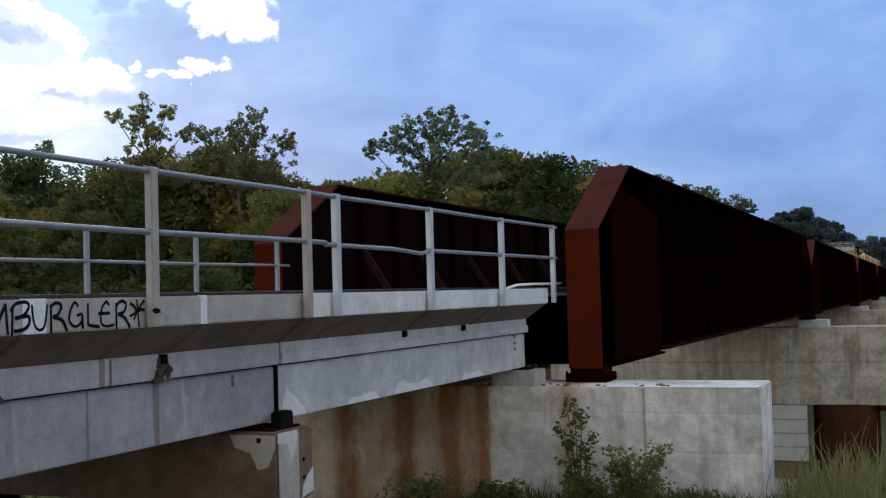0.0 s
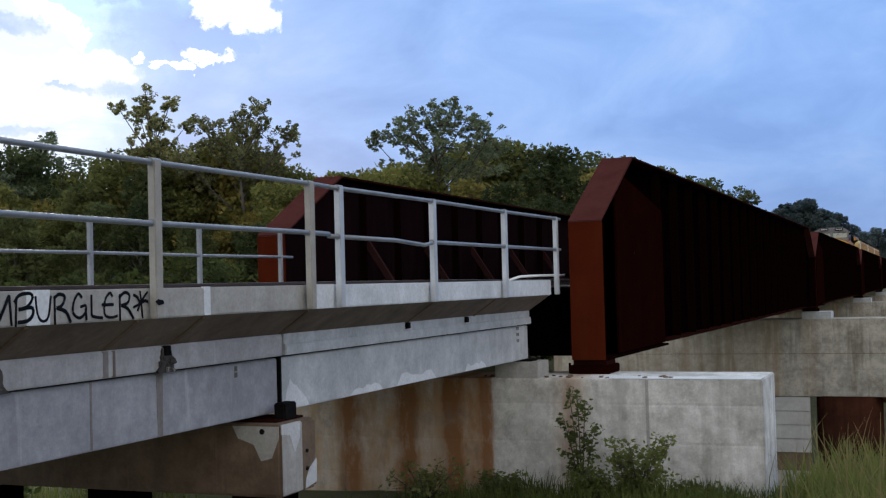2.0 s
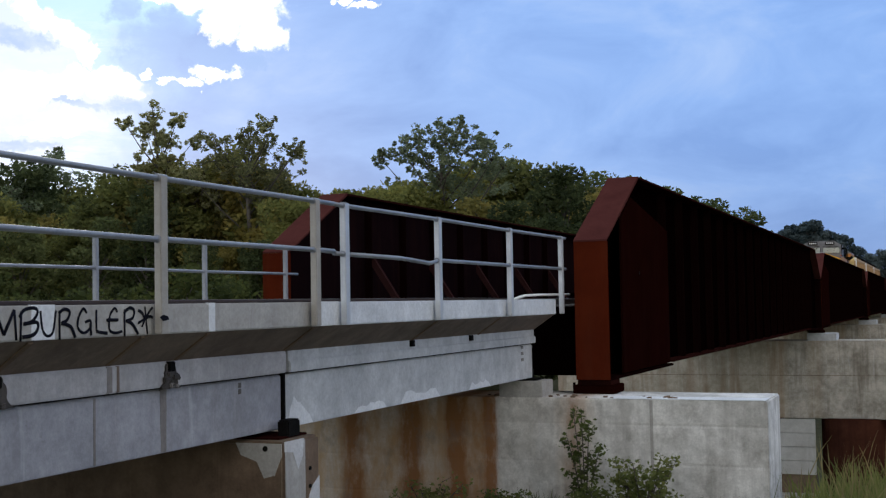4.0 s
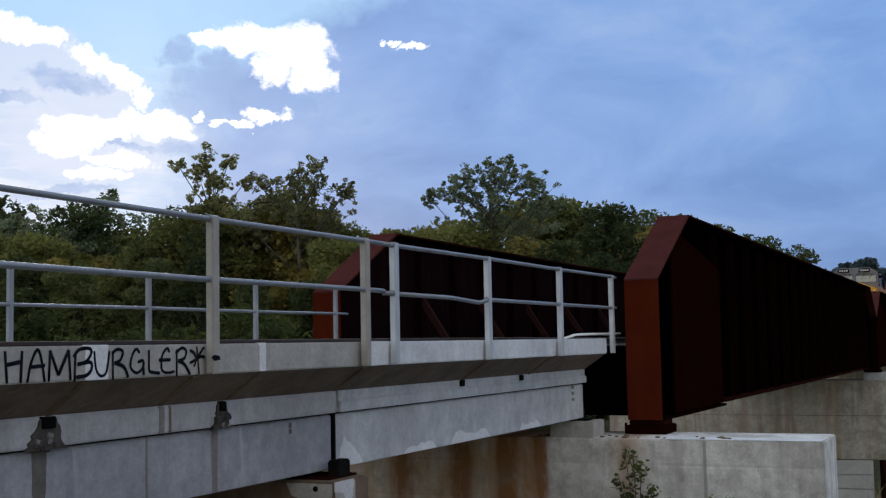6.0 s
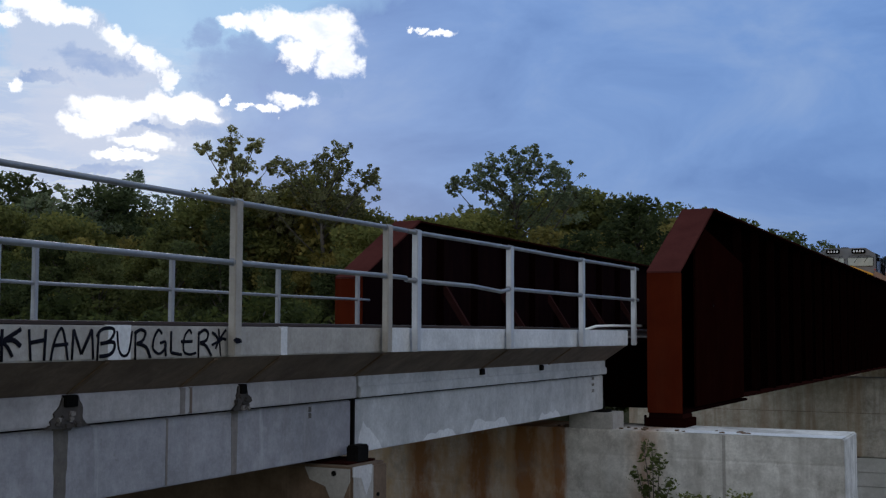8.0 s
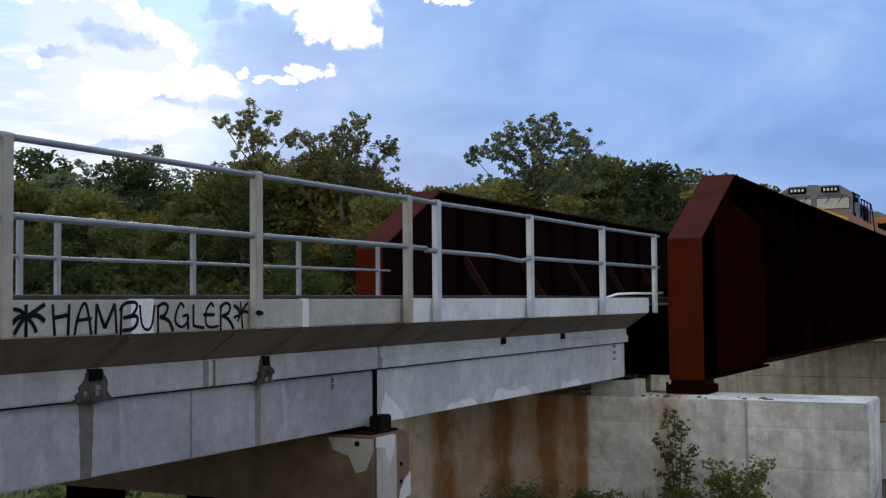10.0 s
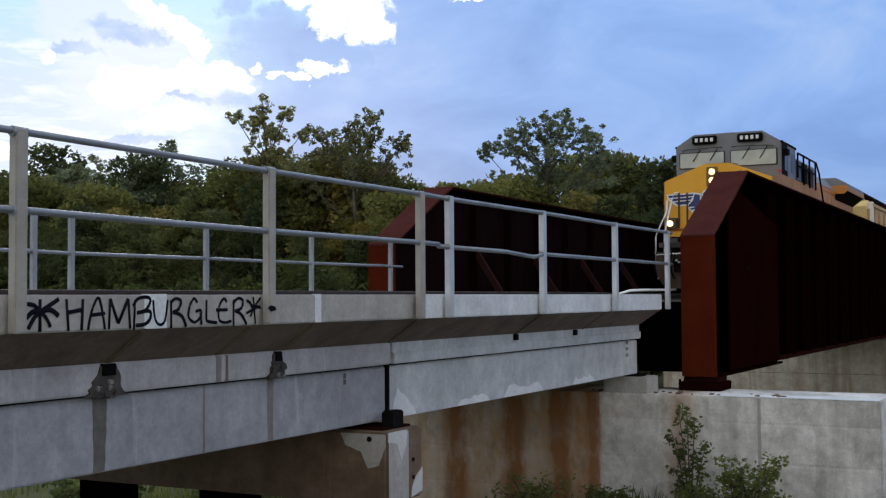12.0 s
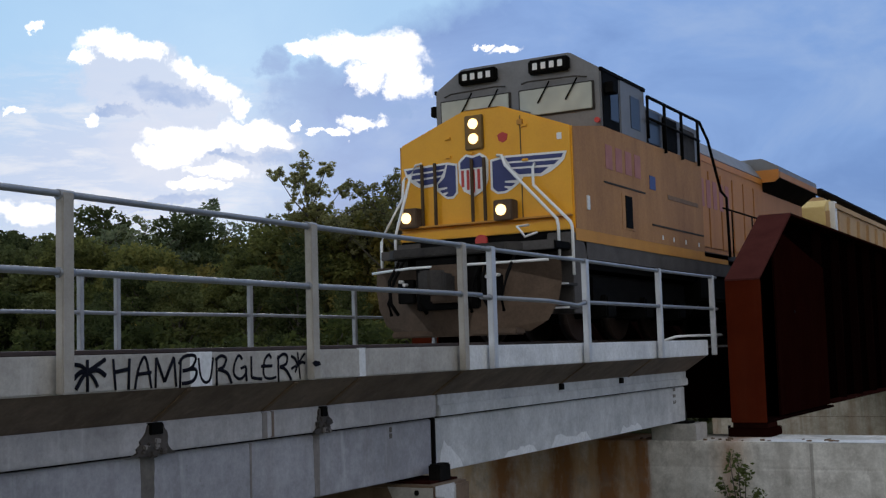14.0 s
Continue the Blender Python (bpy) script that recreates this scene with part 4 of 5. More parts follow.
def end_bar():
    bar = thing("handrail_end", "short pale pipe with bent end beside railing", "pipe", (3.0, 19.2, 0))
    part("pipe", tube([(-0.55, -0.5, -0.06), (-0.4, -0.25, 0.01), (-0.25, 0.0, 0.02), (0.12, 0.62, 0.02)], 0.022), "white", bar)
    part("stub", tube([(0.12, 0.62, 0.02), (0.2, 0.95, 0.0)], 0.03), "rust_shaded", bar)


end_bar()


# ---- plants ----
def leaf_mesh(name, centres, per, size, mat, seed, flat=0.0):
    """Leaves as small kinked quads scattered in clumps; centres: rows of place, radius across, radius up."""
    rng = np.random.default_rng(seed)
    vs, fs, n = [], [], 0
    for (cx, cy, cz), ra, rb in centres:
        m = int(per * max(0.3, ra * ra))
        p = rng.normal(size=(m, 3))
        p /= np.linalg.norm(p, axis=1)[:, None]
        p *= rng.uniform(0.35, 1.0, (m, 1)) ** 0.6
        p = p * (ra, ra, rb) + (cx, cy, cz)
        u = rng.normal(size=(m, 3))
        u[:, 2] *= 0.6
        u /= np.linalg.norm(u, axis=1)[:, None]
        w = np.cross(u, rng.normal(size=(m, 3)))
        w /= np.linalg.norm(w, axis=1)[:, None]
        s = size * rng.uniform(0.55, 1.35, (m, 1))
        quad = np.stack([p - u * s, p + w * s * 0.55, p + u * s, p - w * s * 0.55], 1)
        vs.append(quad.reshape(-1, 3))
        fs.append(np.arange(n, n + 4 * m).reshape(-1, 4))
        n += 4 * m
    me = bpy.data.meshes.new(name)
    me.from_pydata(np.concatenate(vs).tolist(), [], np.concatenate(fs).tolist())
    me.materials.append(M[mat])
    return me


def tree(label, height, spread, mat, seed, clumps=26, per=60, size=0.30, open_top=False, low=0.2):
    """A tapered trunk, limbs and a crown of leafy clumps at the ends of the limbs."""
    rnd = random.Random(seed)
    t = thing("tree", label, "tree", group="trees along the river bank")
    bm = bmesh.new()
    lean = rnd.uniform(-0.06, 0.06) * height
    trunk = [(lean * k * k, 0.02 * height * math.sin(k * 3), height * 0.86 * k) for k in (0, 0.25, 0.5, 0.75, 1.0)]
    tube(trunk, height * 0.018 + 0.08, bm, 8, 0.05)
    centres = []
    for i in range(clumps):
        h = height * (low + (1 - low) * ((i + rnd.random()) / clumps) ** 0.85)
        rel = (h / height - low) / (1 - low)
        out_r = spread * (0.45 + 0.75 * math.sin(math.pi * min(1, rel * 0.85 + 0.12))) * rnd.uniform(0.35, 1.0)
        a = rnd.uniform(0, 2 * math.pi)
        tip = Vector((math.cos(a) * out_r + lean * rel, math.sin(a) * out_r, h))
        base_h = max(height * 0.15, h - out_r * 0.9 - 1.0)
        k = min(0.98, base_h / (height * 0.86))
        root = Vector((lean * k * k, 0.02 * height * math.sin(k * 3), base_h))
        tube([root, root.lerp(tip, 0.5) + Vector((0, 0, 0.25)), tip], 0.07 + 0.06 * (1 - rel), bm, 5, 0.02)
        r = spread * (rnd.uniform(0.20, 0.34) if open_top else rnd.uniform(0.34, 0.55))
        centres.append((tip, r, r * rnd.uniform(0.55, 0.9)))
        if open_top:
            for _ in range(2):
                q = tip + Vector((rnd.uniform(-1, 1), rnd.uniform(-1, 1), rnd.uniform(-0.7, 0.7))) * r * 1.7
                centres.append((q, r * 0.55, r * 0.45))
                tube([tip, q], 0.03, bm, 4, 0.012)
    part("trunk", bm, "bark", t, "grey-brown trunk and limbs")
    crown = new("crown", leaf_mesh("crown", centres, per, size, mat, seed))
    crown.parent = t
    return t


def limbed_tree(label, height, limbs, mat, seed, per=105, size=0.13):
    """A tall tree of bare limbs, each ending in a loose ball of leaf clumps; limbs: rows of across, up, radius."""
    rnd = random.Random(seed)
    t = thing("tree", label, "tree", group="trees along the river bank")
    bm = bmesh.new()
    trunk = [(0.25 * math.sin(k * 5), 0.2 * math.sin(k * 4), height * k) for k in (0, 0.25, 0.5, 0.75, 1.0)]
    tube(trunk, 0.42, bm, 8, 0.10)
    centres = []
    for dx, up, r in limbs:
        tip = Vector((dx, rnd.uniform(-1.6, 1.6), up))
        low = max(height * 0.4, min(height * 0.98, up - abs(dx) * 0.8 - 1.2))
        k = low / height
        root = Vector((0.25 * math.sin(k * 5), 0.2 * math.sin(k * 4), low))
        tube([root, root.lerp(tip, 0.55) + Vector((0, 0, -0.25)), tip], 0.075, bm, 6, 0.02)
        for i in range(15):
            d = Vector((rnd.uniform(-1, 1), rnd.uniform(-1, 1), rnd.uniform(-0.9, 0.9)))
            q = tip + d.normalized() * r * rnd.uniform(0.35, 1.35)
            tube([tip.lerp(root, 0.06), q], 0.02, bm, 4, 0.008)
            rr = r * rnd.uniform(0.20, 0.46)
            centres.append((q, rr, rr * rnd.uniform(0.65, 0.95)))
        # lesser sprays along the limb
        for i in range(5):
            q = root.lerp(tip, rnd.uniform(0.35, 0.95)) + Vector([rnd.uniform(-0.55, 0.55) for _ in range(3)])
            rr = r * rnd.uniform(0.18, 0.34)
            centres.append((q, rr, rr * 0.8))
    part("trunk", bm, "bark", t, "grey-brown trunk and limbs")
    crown = new("crown", leaf_mesh("crown", centres, per, size, mat, seed))
    crown.parent = t
    return t


def plant(template, x, y, turn=0.0, scale=1.0, z=None):
    ob = copy_thing(template, pose(x, y, ground_z(x, y) - 0.1 if z is None else z, 0, 0, turn))
    ob.scale = (scale, scale, scale)
    return ob


def woods():
    # two tall open-crowned trees that stand over the rest
    a = limbed_tree("tall open-crowned tree with separate leaf clumps", 16.5,
                    [(-3.5, 19.7, 0.75), (-2.4, 18.9, 0.8), (-0.8, 20.3, 0.85), (-1.0, 19.2, 0.85), (-0.5, 18.2, 0.9), (2.2, 19.7, 0.75), (2.0, 17.9, 0.6), (0.8, 18.0, 0.65),
                     (-1.7, 16.2, 0.85), (-0.3, 16.4, 0.95), (1.2, 16.3, 0.95), (-2.0, 14.8, 1.2), (0.6, 14.8, 1.3), (2.6, 15.2, 1.3), (3.6, 14.0, 1.3)], "leaf_pale", 11)
    a.location = (-48.3, 80, -4.7)
    b = limbed_tree("tall spreading tree with broken two-part crown", 14.5,
                    [(-4.0, 17.6, 0.75), (-2.5, 17.0, 0.85), (-2.7, 15.8, 0.85), (-0.8, 17.8, 0.95), (0.4, 18.0, 0.9), (0.1, 16.7, 1.15), (1.6, 16.6, 1.05), (2.9, 17.8, 0.85),
                     (3.7, 16.1, 0.9), (4.6, 16.2, 0.55), (-1.0, 15.3, 1.15), (0.7, 15.0, 1.15), (2.0, 15.0, 0.75), (-2.4, 14.2, 1.3), (0.8, 13.6, 1.4), (-4.2, 14.2, 1.2), (3.4, 13.8, 1.2)], "leaf_pale", 12, 90)
    b.location = (-40.15, 80, -4.35)
    c = limbed_tree("tall rounded dark green tree above the woods", 14.0,
                    [(-4.9, 14.8, 0.8), (-3.5, 15.3, 0.95), (-2.4, 16.2, 0.85), (-1.5, 15.2, 1.05), (-0.2, 16.6, 0.95), (1.1, 16.8, 0.95), (0.5, 15.5, 1.15), (2.3, 15.8, 0.95),
                     (3.5, 15.1, 0.95), (4.4, 14.2, 1.05), (5.2, 13.6, 0.7), (2.9, 13.9, 1.15), (0.9, 13.9, 1.15), (-0.9, 13.8, 1.05), (-2.2, 14.2, 0.85), (4.0, 12.6, 1.1), (0.0, 12.4, 1.3), (2.0, 12.3, 1.3)], "leaf_grey", 13, 95)
    c.location = (-24.0, 80.5, -4.0)
    kinds = [tree("dense green woodland tree with rounded crown", 12.0, 3.6, "leaf_oak", 21, 34, 135, 0.200),
             tree("dark green woodland tree with dense crown", 12.5, 3.3, "leaf_dark", 22, 34, 135, 0.200),
             tree("yellowing woodland tree with full crown", 10.5, 3.4, "leaf_gold", 23, 32, 135, 0.200),
             tree("slim dark woodland tree", 13.5, 2.6, "leaf_dark", 24, 30, 135, 0.200),
             tree("open-crowned woodland tree with gaps of sky", 13.2, 2.9, "leaf_grey", 25, 24, 150, 0.15, open_top=True, low=0.45),
             tree("woodland tree with low branches and shade in its leaf colour", 11.5, 3.5, "leaf_shaded", 28, 34, 135, 0.20)]
    for k, (ob, x) in enumerate(zip(kinds, (-66, -58, -53, -44, -79, -70))):
        ob.location = (x, 82 + k, -4.0)
    for k, x, size in ((0, -52.5, 1.28), (2, -47.0, 1.45), (0, -44.6, 1.30), (2, -37.5, 1.14), (2, -41.5, 1.36), (0, -39.5, 1.10), (2, -50.0, 1.18), (4, -73.5, 1.22), (0, -70.0, 1.10), (4, -66.8, 1.12), (2, -63.0, 1.10), (0, -33.0, 1.02), (0, -29.5, 1.0)):
        plant(kinds[k], x, 83.5, 40.0 * x, size, -4.0)
    rnd = random.Random(77)
    # the edge of the wood: front row low, back rows higher, thinning out towards the river
    for row, (y, zs, step) in enumerate(((70, 0.74, 3.9), (78, 0.92, 3.9), (88, 1.08, 4.3), (99, 1.16, 5.0))):
        x = -84.0 - row * 8
        while x < (-8, -10, -12, -14)[row]:
            s = zs * rnd.uniform(0.82, 1.12)
            if x < -60:
                s *= 1.0 + 0.18 * min(1.0, (-60 - x) / 14)
            if x > -24:
                s *= 1.0 - 0.10 * min(1.0, (x + 24) / 14)
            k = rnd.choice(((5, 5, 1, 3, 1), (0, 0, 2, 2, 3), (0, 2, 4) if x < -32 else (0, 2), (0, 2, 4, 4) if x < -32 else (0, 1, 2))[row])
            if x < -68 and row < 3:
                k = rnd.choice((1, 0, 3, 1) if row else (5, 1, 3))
            plant(kinds[k], x + rnd.uniform(-1, 1), y + rnd.uniform(-2.5, 2.5), rnd.uniform(0, 360), s, -4.0)
            x += step * rnd.uniform(0.8, 1.2)
    # low scrub under the trees, its shade put into a darker leaf colour
    scrub = tree("low tangled scrub at the foot of the woods", 4.6, 3.0, "leaf_shaded", 31, 20, 80, 0.22, low=0.05)
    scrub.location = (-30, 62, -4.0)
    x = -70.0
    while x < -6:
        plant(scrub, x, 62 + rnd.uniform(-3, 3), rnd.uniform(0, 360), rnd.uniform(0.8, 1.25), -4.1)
        x += rnd.uniform(3.0, 4.6)
    # farther trees on the other bank, past the steel spans
    for x, y, s in ((-17, 112, 1.16), (-14.7, 118, 1.15), (-13.0, 126, 1.10), (-11.6, 134, 1.04)):
        plant(kinds[rnd.choice((1, 5))], x, y, rnd.uniform(0, 360), s, -4.0)
    # the far bank beyond the end of the bridge, distance haze put into its leaf colour
    far = [tree("distant blue-green tree on the far bank", 11.0, 4.2, "leaf_hazed", 26, 26, 60, 0.42, low=0.1), tree("distant rounded tree on the far bank", 13.0, 3.6, "leaf_hazed", 27, 26, 60, 0.42, low=0.1)]
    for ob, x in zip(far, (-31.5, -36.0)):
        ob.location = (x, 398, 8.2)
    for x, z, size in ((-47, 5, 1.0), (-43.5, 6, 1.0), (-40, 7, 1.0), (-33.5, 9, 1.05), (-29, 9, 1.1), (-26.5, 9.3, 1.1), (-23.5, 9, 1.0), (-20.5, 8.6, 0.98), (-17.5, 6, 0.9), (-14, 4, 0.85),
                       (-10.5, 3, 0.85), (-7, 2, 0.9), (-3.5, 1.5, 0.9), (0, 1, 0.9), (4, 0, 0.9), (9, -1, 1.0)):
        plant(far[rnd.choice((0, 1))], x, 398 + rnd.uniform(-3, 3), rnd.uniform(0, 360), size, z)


woods()


def far_hill():
    verts, faces, n = [], [], 41
    for j in range(9):
        for i in range(n):
            x, y = -260 + i * 13, 390 + j * 40
            h = 13 * math.exp(-((x + 25) / 60) ** 2) * smooth(385, 420, y) + 4 * noise.noise(Vector((x * 0.02, y * 0.02, 9)))
            verts.append((x, y, -5 + h))
    faces = [(j * n + i, j * n + i + 1, (j + 1) * n + i + 1, (j + 1) * n + i) for j in range(8) for i in range(n - 1)]
    me = bpy.data.meshes.new("hill")
    me.from_pydata(verts, [], faces)
    me.shade_smooth()
    me.materials.append(M["leaf_hazed"])
    tagged(new("hill", me), "distant dark wooded hill across the river", "hill", kind="structure")


far_hill()


def grass(name, label, spots, height, width, mat, seed):
    """Bent blades in one mesh; spots: rows of x, y, spread, number of blades."""
    rng = random.Random(seed)
    vs, fs = [], []
    for cx, cy, spread, count in spots:
        for _ in range(count):
            x, y = rng.gauss(cx, spread), rng.gauss(cy, spread)
            z = ground_z(x, y) - 0.03
            h, a = height * rng.uniform(0.45, 1.15), rng.uniform(0, 6.283)
            bx, by = math.cos(a), math.sin(a)
            w = width * rng.uniform(0.6, 1.3)
            lean = h * rng.uniform(0.05, 0.55)
            n = len(vs)
            for k, (f, ww) in enumerate(((0, 1.0), (0.5, 0.85), (0.82, 0.5), (1.0, 0.08))):
                o = lean * f * f
                zz = z + h * f * (1 - 0.12 * f)
                vs.append((x + bx * o - by * w * ww, y + by * o + bx * w * ww, zz))
                vs.append((x + bx * o + by * w * ww, y + by * o - bx * w * ww, zz))
            fs += [(n, n + 1, n + 3, n + 2), (n + 2, n + 3, n + 5, n + 4), (n + 4, n + 5, n + 7, n + 6)]
    me = bpy.data.meshes.new(name)
    me.from_pydata(vs, [], fs)
    me.materials.append(M[mat])
    tagged(new(name, me), label, "grass", kind="stuff")


rnd = random.Random(41)
grass("meadow_grass", "green and straw-coloured meadow grass at pier foot", [(rnd.uniform(1.2, 9), rnd.uniform(11.5, 18.4), 0.5, 95) for _ in range(80)] + [(rnd.uniform(-9, -3.6), rnd.uniform(9.5, 20.0), 0.5, 80) for _ in range(70)], 0.34, 0.010, "leaf_grass", 51)
grass("tall_grass", "tall seeding grass beside the wall pier", [(6.9 + 1.9 * rnd.random() ** 0.55, rnd.uniform(14.5, 20.0), 0.16, 42) for _ in range(80)], 1.05, 0.015, "leaf_grass", 52)
grass("seed_stalks", "dry straw-coloured seed stalks among tall grass", [(7.1 + 1.6 * rnd.random() ** 0.7, rnd.uniform(14.5, 20.0), 0.2, 5) for _ in range(34)], 1.6, 0.013, "seed_grass", 53)
grass("pier_grass", "rank green grass along the pier wall", [(rnd.uniform(2.6, 8.0), rnd.uniform(16.6, 18.4), 0.3, 70) for _ in range(60)], 0.52, 0.011, "leaf_grass", 55)
grass("bank_grass", "short grass on the bank", [(rnd.uniform(-6, 16), rnd.uniform(-5, 11), 0.9, 30) for _ in range(110)], 0.30, 0.008, "leaf_grass", 54)


def shrub(label, x, y, height, spread, stems, seed, per=190, size=0.034):
    rng = random.Random(seed)
    s = thing("shrub", label, "shrub", (x, y, ground_z(x, y) - 0.05), "shrubs by the pier")
    bm = bmesh.new()
    centres = []
    for i in range(stems):
        a = rng.uniform(0, 6.283)
        top = Vector((math.cos(a) * spread * rng.uniform(0.1, 1), math.sin(a) * spread * rng.uniform(0.1, 0.6), height * rng.uniform(0.6, 1.0)))
        midp = top * 0.5 + Vector((0, 0, 0.08 * height))
        tube([(0, 0, 0), midp, top], 0.016, bm, 5, 0.005)
        for k in range(8):
            f = 0.25 + 0.78 * (k + rng.random()) / 8
            p = top * f
            q = p + Vector((rng.uniform(-1, 1), rng.uniform(-1, 1), rng.uniform(-0.2, 0.5))) * spread * 0.42 * (1.15 - 0.6 * f)
            tube([p, q], 0.007, bm, 4, 0.003)
            centres.append((q, 0.15 * spread + 0.05, 0.13 * spread + 0.05))
            centres.append(((p + q) / 2, 0.10 * spread + 0.04, 0.08 * spread + 0.04))
    part("stem", bm, "bark", s, "thin brown stems")
    rows = [(tuple(c), ra, rb) for c, ra, rb in centres]
    ob = new("leaves", leaf_mesh("leaves", rows, per * 0.22, size, "leaf_shrub", seed))
    ob.parent = s


shrub("leafy sapling with upright stem against the pier wall", 3.78, 18.2, 1.98, 0.48, 5, 61, 115, 0.046)
shrub("bushy green shrub at the foot of the pier", 4.75, 18.0, 1.2, 0.62, 10, 62, 170, 0.040)
shrub("bushy green shrub at the foot of the pier", 4.15, 17.9, 0.72, 0.5, 8, 63)
shrub("low green shrub by the stained wall", 2.55, 17.9, 0.55, 0.5, 8, 64)
shrub("low brownish shrub beside the pier", 1.25, 17.9, 0.68, 0.7, 8, 65, 90, 0.042)
shrub("low green shrub at the pier corner", 5.6, 18.1, 0.45, 0.5, 8, 66)

for k in range(9):
    shrub("leafy green shrub on the far side of the trestle", -3.9 - 0.9 * (k % 3), 10.2 + k * 1.1, 0.9 + 0.25 * (k % 2), 0.95, 9, 70 + k, 150, 0.07)


# ---- train ----
def wing(loco, place, y):
    """One wing of the nose emblem: a white-edged plate with three long feathers and a lobe of short ones; place sets a row of points on its side."""
    wb = part("wing_backing", prism(place([(0.13, 2.86), (0.36, 2.90), (1.44, 2.87), (1.39, 2.74), (1.27, 2.64), (1.15, 2.57), (1.01, 2.52), (0.70, 2.54), (0.64, 2.46), (0.52, 2.38), (0.39, 2.31), (0.24, 2.31), (0.13, 2.39)]), y - 0.010, 0.006), "white", loco, "white-edged wing emblem")
    for row in ([(0.40, 2.865), (1.385, 2.838), (1.345, 2.775), (0.44, 2.800)], [(0.46, 2.770), (1.305, 2.742), (1.225, 2.680), (0.50, 2.705)], [(0.52, 2.675), (1.13, 2.648), (1.00, 2.565), (0.62, 2.585)],
                [(0.17, 2.83), (0.36, 2.86), (0.44, 2.66), (0.60, 2.555), (0.60, 2.50), (0.38, 2.505), (0.38, 2.475), (0.56, 2.455), (0.50, 2.41), (0.37, 2.425), (0.37, 2.40), (0.44, 2.37), (0.37, 2.345), (0.25, 2.345), (0.17, 2.41)]):
        part("feather", prism(place(row), y - 0.014, y - 0.008), "blue", wb)


def locomotive():
    loco = thing("locomotive", "dusty yellow and grey diesel locomotive with lit headlights", "locomotive", (XC, 16.6, 0))
    W = 1.52
    # nose: a yellow box with a peaked top, its lower edge over the platform
    face = [(-W, 1.66), (W, 1.66), (W, 3.25), (0.34, 3.70), (-0.34, 3.70), (-W, 3.25)]
    nose = part("nose", prism(face, 0.0, 1.25, bevel=0.025), "yellow", loco, "clean yellow nose")
    part("nose_top", prism([(0.0, 0), (1.25, 0.10), (1.25, 0.0)], -0.3, 0.3, "x"), "loco_grey", nose).location = (0, 0, 3.70)
    # sides of nose and cab wear road dust
    for s in (-1, 1):
        lo, hi = sorted((s * (W + 0.002), s * (W + 0.022)))
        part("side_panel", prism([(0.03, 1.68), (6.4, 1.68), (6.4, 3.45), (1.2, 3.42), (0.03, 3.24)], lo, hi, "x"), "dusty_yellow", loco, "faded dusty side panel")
        part("side_skirt", prism([(0.45, 1.24), (17.2, 1.24), (17.2, 1.50), (0.3, 1.50)], *sorted((s * 1.40, s * 1.53)), "x"), "skirt_grey", loco, "dusty grey side sill")
        part("lower_stripe", prism([(0.0, 1.50), (8.0, 1.50), (8.0, 1.68), (0.0, 1.68)], *sorted((s * 1.40, s * 1.54)), "x"), "edge_yellow", loco, "deeper yellow lower edge")
    # cab
    cabp = [(-1.53, 3.2), (1.53, 3.2), (1.53, 4.38), (1.00, 4.715), (-1.00, 4.715), (-1.53, 4.38)]
    part("cab", prism(cabp, 1.25, 3.3, bevel=0.02), "loco_grey", loco, "grey cab")
    for s in (-1, 1):
        x0, x1 = sorted((s * 0.10, s * 1.40))
        g = part("windshield_frame", box(x0 - 0.025, x1 + 0.025, 1.215, 1.26, 3.71, 4.19, bevel=0.012), "dark_grey", loco)
        part("windshield", box(x0 + 0.005, x1 - 0.005, 1.195, 1.22, 3.735, 4.165, bevel=0.008), "cab_glass", g, "windshield with sky reflection in its pale colour")
        b = part("number_board", box(s * 0.66 - 0.36, s * 0.66 + 0.36, 1.13, 1.26, 4.41, 4.65, bevel=0.03), "black", loco, "black number board")
        for k in range(4):
            x = s * 0.66 - 0.225 + k * 0.15
            part("number_bar", box(x - 0.042, x + 0.042, 1.122, 1.135, 4.475, 4.585, bevel=0.004), "white", b)
        for dx in (-0.28, 0.22):
            part("wiper", tube([(s * 0.72 + dx + 0.22, 1.175, 4.26), (s * 0.72 + dx, 1.175, 3.92)], 0.013, sides=6), "black", loco)
        part("eyebrow_rail", tube([(s * 0.15, 1.20, 4.285), (s * 0.30, 1.12, 4.29), (s * 1.15, 1.12, 4.27), (s * 1.32, 1.20, 4.25)], 0.014, sides=6), "dark_grey", loco)
        part("sunshade", box(*sorted((s * 1.55, s * 1.70)), 1.36, 1.60, 3.98, 4.16, bevel=0.01), "black", loco)
        # side windows and the dark frame of rails beside the cab
        for y0, y1 in ((1.30, 2.02), (2.08, 3.05)):
            # front frame is oversized and black, painting in the shade under the eaves
            f = part("side_window_frame", box(*sorted((s * 1.50, s * 1.545)), y0, y1, 3.42, 4.34, bevel=0.01), "black" if y0 < 2 else "loco_grey", loco)
            part("side_window", box(*sorted((s * 1.51, s * 1.555)), y0 + (0.30 if y0 < 2 else 0.45), y1 - 0.06, 3.58, 4.14, bevel=0.006), "dark_glass", f)
        part("cab_gutter", box(*sorted((s * 1.50, s * 1.56)), 1.25, 3.3, 4.33, 4.40, bevel=0.01), "black", loco, "black strip over cab side")
        fr = part("side_rail", tube([(s * 1.60, 3.25, 3.5), (s * 1.60, 3.25, 4.24), (s * 1.60, 6.25, 4.24), (s * 1.60, 6.75, 3.95), (s * 1.60, 7.5, 3.0), (s * 1.60, 7.9, 2.9), (s * 1.60, 7.95, 1.66)], 0.03, sides=8), "black", loco, "black side rail")
